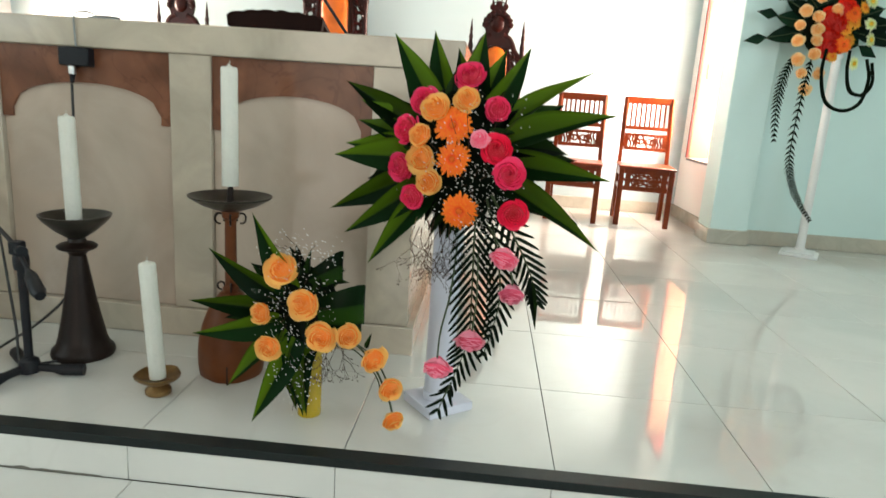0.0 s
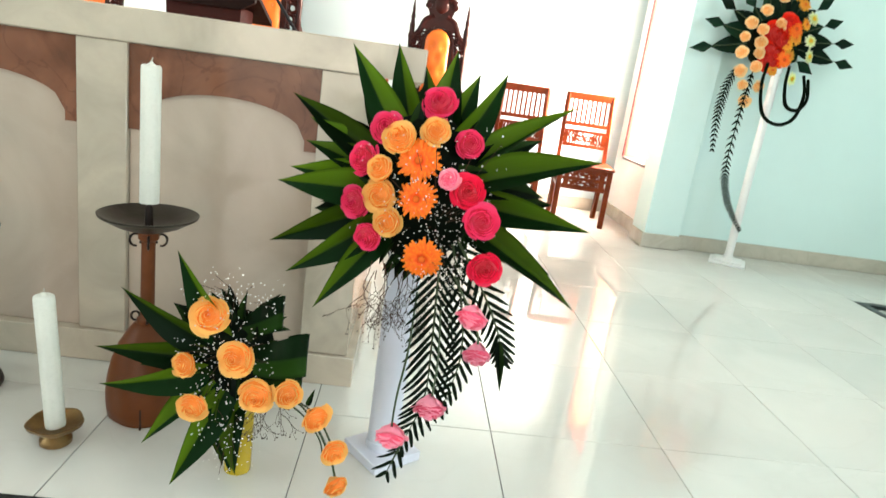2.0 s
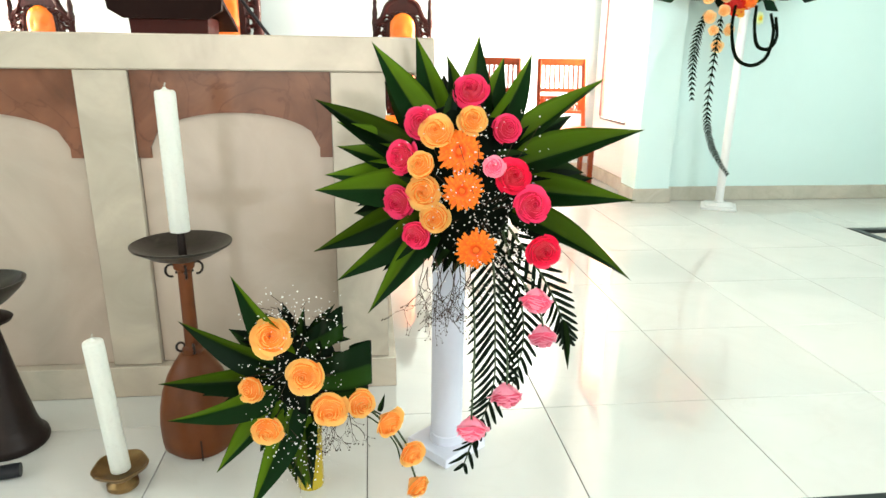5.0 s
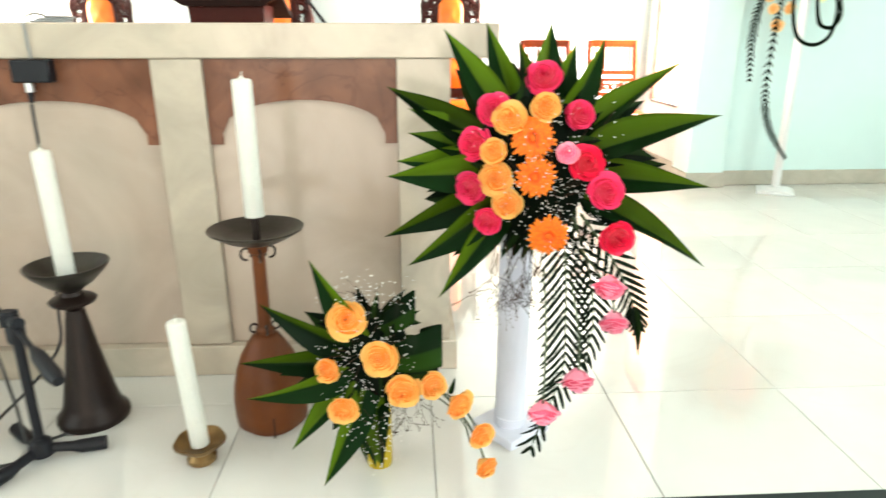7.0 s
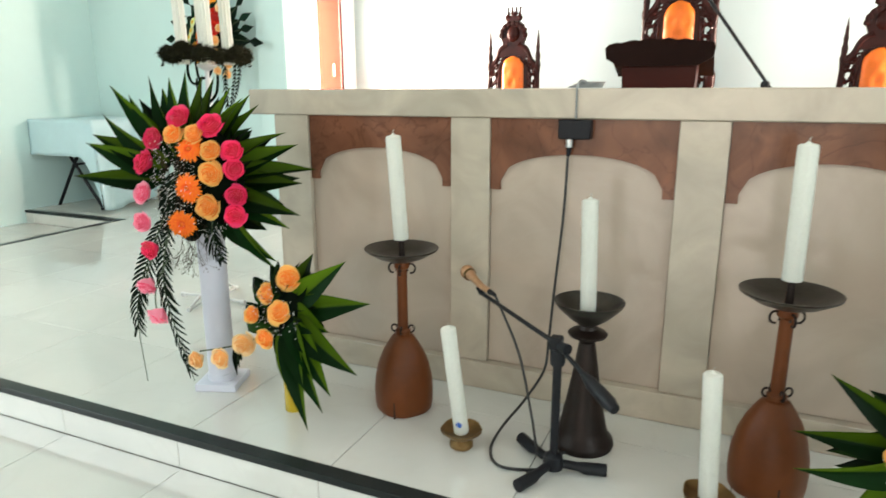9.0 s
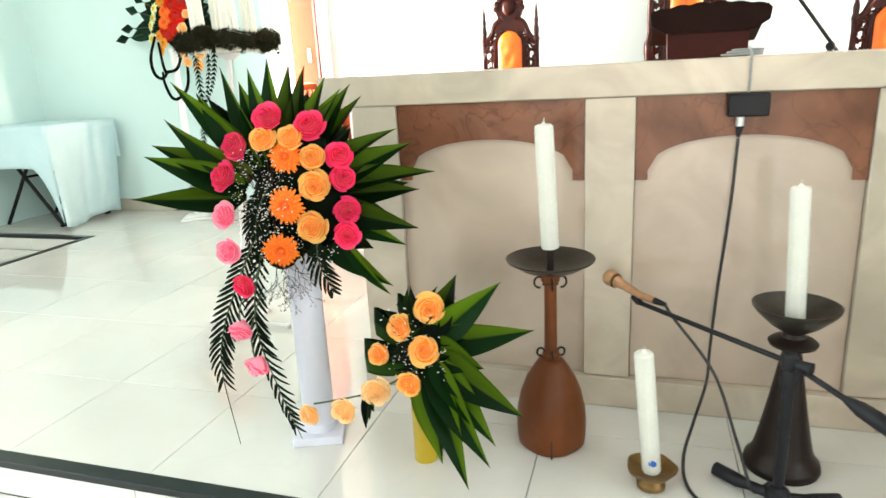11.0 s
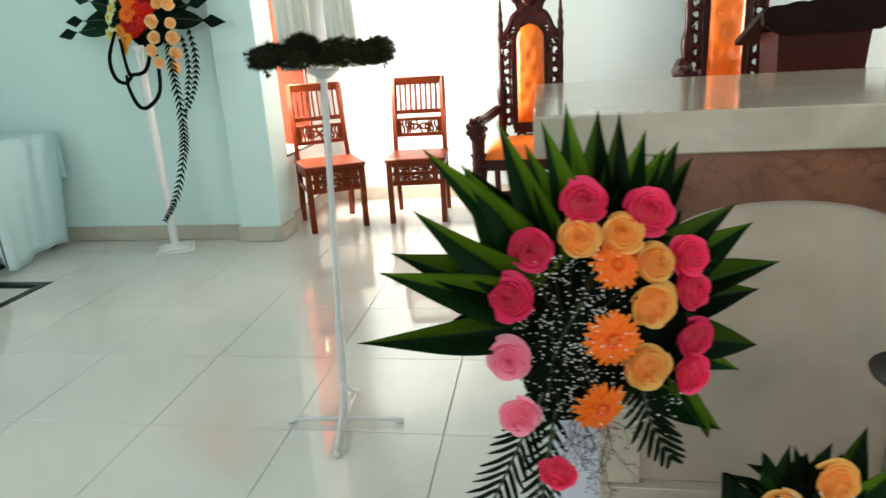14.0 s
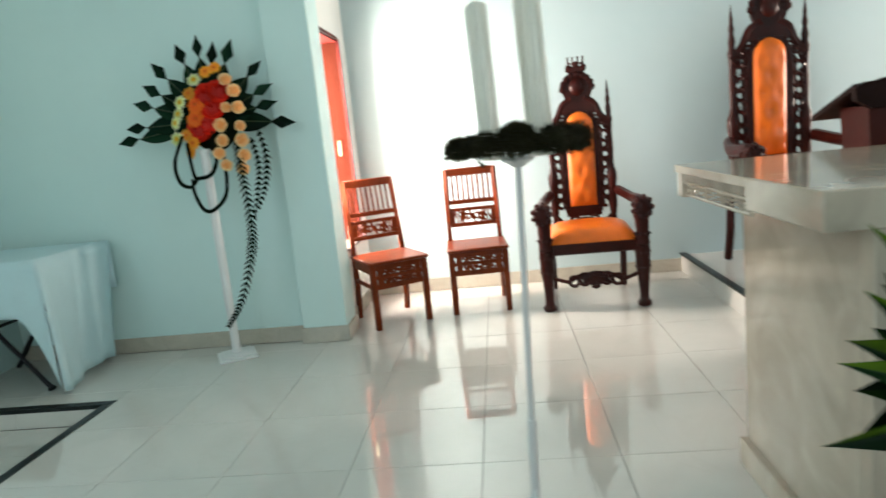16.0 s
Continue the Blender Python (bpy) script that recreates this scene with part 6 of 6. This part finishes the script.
# far arrangements on slim columns
def far_arrangement(cx, cy, tips, peach, yellow, white, scarlet, orange, loops, fronds):
    """Built about its column; the rows hold x and z in the plane of the blooms."""
    flower_stand(pose(cx, cy, 0, 0, 0, 28 if cx < 0 else -28), 1.26, 0.026, "tall slim white flower column by the wall", 0.112, M_POLE, True)
    root = thing("flower_arrangement", pose(cx, cy, 0), "tall arrangement of red, peach and yellow blooms before the wall", "flowers")
    side = 1 if cx < 0 else -1
    c = Vector((side * 0.05, 0.04, 1.42))
    part("foam", ball(bmesh.new(), (side * 0.06, 0.045, 1.40), 1.0, 3, (0.15, 0.05, 0.16)), M_FOAM, root, "near-black mass filling the shaded depth behind the blooms")
    rnd = random.Random(77)
    for x, z in tips:
        t = Vector((x - cx, 0.06, z))
        d = (t - c).normalized()
        s = t - d * rnd.uniform(0.125, 0.145)
        part("stem", tube(bmesh.new(), [c + d * 0.08, s], 0.0035, 5), M_STEM, root)
        placed("leaf", DIAMOND, root, along(s, t, rnd.uniform(0.066, 0.078), (0.1, -1, 0.1), rnd.uniform(-15, 15)))
        far = (s - c).length
        e = c + d * max(0.08, far - 0.30)
        placed("leaf", FARLEAF, root, along(e, c + d * (far + 0.006), 0.118, (0.1, -1, 0.1), rnd.uniform(-15, 15)))
    def put(kind, rows, name, y, r):
        for i, (x, z) in enumerate(rows):
            n = Vector((2.0 * (x - cx - c.x) + rnd.uniform(-0.2, 0.2), -1, (z - c.z) + 0.2))
            placed(name, kind[i % len(kind)], root, facing((x - cx, y, z), n, r * rnd.uniform(0.92, 1.08), rnd.uniform(0, 360)))
    put(ROSES["cream"], peach, "rose", -0.03, 0.038)
    put([YDAISY], yellow, "daisy", -0.03, 0.044)
    put([WDAISY], white, "daisy", -0.03, 0.047)
    put(SCARLET, scarlet, "bloom", -0.015, 0.071)
    put(DAISY, orange, "daisy", -0.035, 0.056)
    for pts in loops:
        c3 = bez(*[(x - cx, -0.05 + 0.008 * i, z) for i, (x, z) in enumerate(pts)], n=8)
        part("looped_leaf", tube(bmesh.new(), c3, [0.0085 + 0.003 * math.sin(math.pi * i / len(c3)) for i in range(len(c3))], 8), M_FOAM, root, "dark leaf bent into a loop")
    for pts, w, n in fronds:
        q = bez(*[(x - cx, -0.01 - 0.06 * min(1, 0.7 * i), z) for i, (x, z) in enumerate(pts)], n=12)
        bm = tube(bmesh.new(), q, [0.0045 * (1 - 0.75 * i / len(q)) for i in range(len(q))], 5)
        for i in range(n):
            f = (i + 0.5) / n
            t = f * (len(q) - 1)
            k = min(len(q) - 2, int(t))
            p = q[k].lerp(q[k + 1], t - k)
            dd = (q[k + 1] - q[k]).normalized()
            s = dd.cross(Vector((0, -1, 0))).normalized()
            L = w * (0.35 + 0.65 * math.sin(math.pi * (0.25 + 0.70 * f)))
            for sg in (-1, 1):
                v = (s * sg * 0.70 + dd * 0.82 + Vector((0, rnd.uniform(-0.25, 0.1), 0))).normalized() * L * rnd.uniform(0.9, 1.08)
                u = v.cross(Vector((0.15, -1, 0))).normalized() * 0.0068
                h = Vector((0, 0.002, 0))
                a = [bm.verts.new(o) for o in (p - u * 0.6, p + v * 0.4 - u, p + v, p + v * 0.4 + u, p + u * 0.6)]
                m = bm.verts.new(p + v * 0.4 + h)
                for j in range(5):
                    bm.faces.new((a[j], a[(j + 1) % 5], m))
        part("palm_frond", bm, M_PALM, root, "thin drooping palm frond")
    return root


far_arrangement(
    -4.53, 2.885,
    [(-5.074, 1.34), (-5.009, 1.419), (-4.939, 1.563), (-4.865, 1.658), (-4.793, 1.779), (-4.629, 1.867), (-4.501, 1.903), (-4.404, 1.857), (-4.297, 1.858), (-4.138, 1.722), (-4.091, 1.59), (-4.076, 1.488), (-3.987, 1.36)],
    [(-4.329, 1.634), (-4.29, 1.568), (-4.348, 1.48), (-4.283, 1.474), (-4.403, 1.388), (-4.283, 1.37), (-4.402, 1.296), (-4.289, 1.291), (-4.43, 1.228), (-4.286, 1.204), (-4.401, 1.157), (-4.305, 1.125)],
    [(-4.436, 1.686), (-4.384, 1.702), (-4.599, 1.251), (-4.605, 1.348), (-4.576, 1.302), (-4.555, 1.578)],
    [(-4.512, 1.649), (-4.614, 1.534), (-4.635, 1.47), (-4.661, 1.422), (-4.667, 1.332)],
    [(-4.388, 1.58), (-4.485, 1.405), (-4.541, 1.374), (-4.439, 1.488), (-4.46, 1.559)],
    [(-4.523, 1.514), (-4.533, 1.435)],
    [[(-4.624, 1.343), (-4.696, 1.2), (-4.691, 1.088), (-4.635, 1.052), (-4.584, 1.098)],
     [(-4.604, 1.302), (-4.594, 1.119), (-4.563, 1.098), (-4.492, 1.119), (-4.451, 1.221), (-4.461, 1.363)],
     [(-4.604, 1.098), (-4.609, 1.017), (-4.573, 0.915), (-4.512, 0.91), (-4.431, 0.996), (-4.415, 1.18), (-4.431, 1.323)]],
    [([(-4.33, 1.3), (-4.305, 1.08), (-4.288, 0.82), (-4.32, 0.62), (-4.42, 0.36), (-4.525, 0.21)], 0.060, 40),
     ([(-4.19, 1.34), (-4.15, 1.18), (-4.17, 1.03), (-4.235, 0.89)], 0.042, 15),
     ([(-4.24, 1.3), (-4.2, 1.15), (-4.22, 1.0), (-4.268, 0.84)], 0.038, 15)])
far_arrangement(
    2.366, 2.885,
    [(1.813, 1.313), (1.869, 1.492), (1.929, 1.626), (2.074, 1.689), (2.179, 1.834), (2.303, 1.876), (2.428, 1.897), (2.553, 1.834), (2.646, 1.732), (2.733, 1.597), (2.84, 1.472), (2.875, 1.336), (2.625, 1.261)],
    [(2.199, 1.582), (2.125, 1.5), (2.102, 1.416), (2.102, 1.325), (2.119, 1.215), (2.16, 1.136), (2.262, 1.138), (2.195, 1.041), (2.202, 1.471), (2.207, 1.397), (2.214, 1.333), (2.214, 1.253), (2.306, 1.516), (2.283, 1.672)],
    [(2.418, 1.641), (2.459, 1.534), (2.414, 1.448), (2.402, 1.342), (2.324, 1.247), (2.374, 1.404), (2.37, 1.693)],
    [(2.509, 1.444), (2.527, 1.354), (2.456, 1.212), (2.492, 1.571)],
    [(2.367, 1.524), (2.305, 1.37), (2.296, 1.467), (2.305, 1.304), (2.337, 1.43)],
    [(2.398, 1.499), (2.372, 1.316)],
    [[(2.271, 1.285), (2.271, 1.143), (2.327, 0.98), (2.439, 0.929), (2.54, 0.98), (2.571, 1.123), (2.54, 1.245)],
     [(2.408, 1.285), (2.418, 1.163), (2.459, 1.051), (2.54, 1.031), (2.591, 1.102), (2.571, 1.224)]],
    [([(2.21, 1.22), (2.175, 1.0), (2.16, 0.68), (2.19, 0.5), (2.26, 0.36), (2.36, 0.235)], 0.052, 38),
     ([(2.1, 1.23), (2.045, 1.08), (2.03, 0.92), (2.05, 0.715)], 0.062, 20)])

# ---- floor tiles ----
GX = [0.5 * k for k in range(-12, 9)]
GY = [0.43 + 0.5 * k for k in range(-21, 9)]
tile_meshes = {}


def tile(x0, x1, y0, y1, z, parent, name="tile"):
    w, d = round(x1 - x0, 3), round(y1 - y0, 3)
    if w < 0.02 or d < 0.02:
        return
    key = (w, d)
    if key not in tile_meshes:
        g = 0.0012
        tile_meshes[key] = mesh_of("tile", boxed(-w / 2 + g, w / 2 - g, -d / 2 + g, d / 2 - g, -0.0079, 0.0, bev=0.0006), M_TILE)
    ob = new(name, tile_meshes[key])
    ob.parent = parent
    ob.location = ((x0 + x1) / 2, (y0 + y1) / 2, z + random.uniform(-0.0002, 0.0002))


def cells(x0, x1, y0, y1):
    xs = [x0] + [g for g in GX if x0 + 0.06 < g < x1 - 0.06] + [x1]
    ys = [y0] + [g for g in GY if y0 + 0.06 < g < y1 - 0.06] + [y1]
    for a, b in zip(xs, xs[1:]):
        for c, e in zip(ys, ys[1:]):
            yield a, b, c, e


for a, b, c, e in cells(AX0, AX1, -0.012, YR):
    if c >= 2.9 and (b <= XL + 0.01 or a >= XR - 0.01):
        if c < 3.1:
            tile(a, b, c, 3.12, 0.0, floor)
        continue
    tile(max(a, XL) if c > 3.1 else a, min(b, XR) if c > 3.1 else b, c, e, 0.0, floor)
for x0, x1 in ((-6.1, AX0), (AX1, 4.06)):
    for q in cells(x0, x1, 2.29, YW):
        tile(*q, 0.0, floor)
    for q in cells(x0 if x0 < -5 else x0 + 0.05, x1 if x1 > 3 else x1 - 0.05, YF, YB):
        tile(*q, LOW, floor_low)
for q in cells(-6.1, 4.06, -2.57, YF):
    tile(*q, LOW, floor)
for q in cells(-6.1, 4.06, -10, -2.57):
    if q[3] - q[2] > 0.4 and q[1] - q[0] > 0.4 and q[2] > -3.6:
        tile(*q, LOW, floor)
structure("floor_rear", boxed(-6.1, 4.06, -10, -3.58, LOW - 0.007, LOW), M_TILE, "cream tiled nave floor", "floor")
riser_xs = [AX0] + [g - 0.01 for g in GX if AX0 + 0.06 < g < AX1 - 0.06] + [AX1]
for a, b in zip(riser_xs, riser_xs[1:]):
    part("riser_tile", boxed(a + 0.001, b - 0.001, YF + 0.002, YF + 0.0115, LOW + 0.0005, -0.0205, bev=0.0005), M_TILE, floor, smooth=False)
for x0, x1 in ((AX0 - 0.048, AX0), (AX1, AX1 + 0.048)):
    part("riser_tile", boxed(x0, x1, YF + 0.012, YB, LOW + 0.0005, -0.0205), M_TILE, floor, smooth=False)
for x0, x1 in ((-6.1, AX0 - 0.05), (AX1 + 0.05, 4.06)):
    for q in cells(x0, x1, 0, 0.4):
        if q[2] == 0:
            part("riser_tile", boxed(q[0] + 0.001, q[1] - 0.001, 2.245, 2.289, LOW + 0.0005, -0.0205, bev=0.0005), M_TILE, floor, smooth=False)

# worn open joint between the riser and the lower floor
rnd = random.Random(8)
bm = bmesh.new()
xs_ = [-1.35 + 0.025 * k for k in range(32)]
lo_ = [bm.verts.new((x, YF - 0.001, LOW + 0.0012)) for x in xs_]
hi_ = [bm.verts.new((x, YF + 0.0012, LOW + 0.003 + 0.006 * rnd.random() * min(1, (k + 1) / 4, (32 - k) / 6))) for k, x in enumerate(xs_)]
for k in range(31):
    bm.faces.new((lo_[k], lo_[k + 1], hi_[k + 1], hi_[k]))
structure("trim", bm, M_GROUT, "worn dark joint along the foot of the step", "trim")
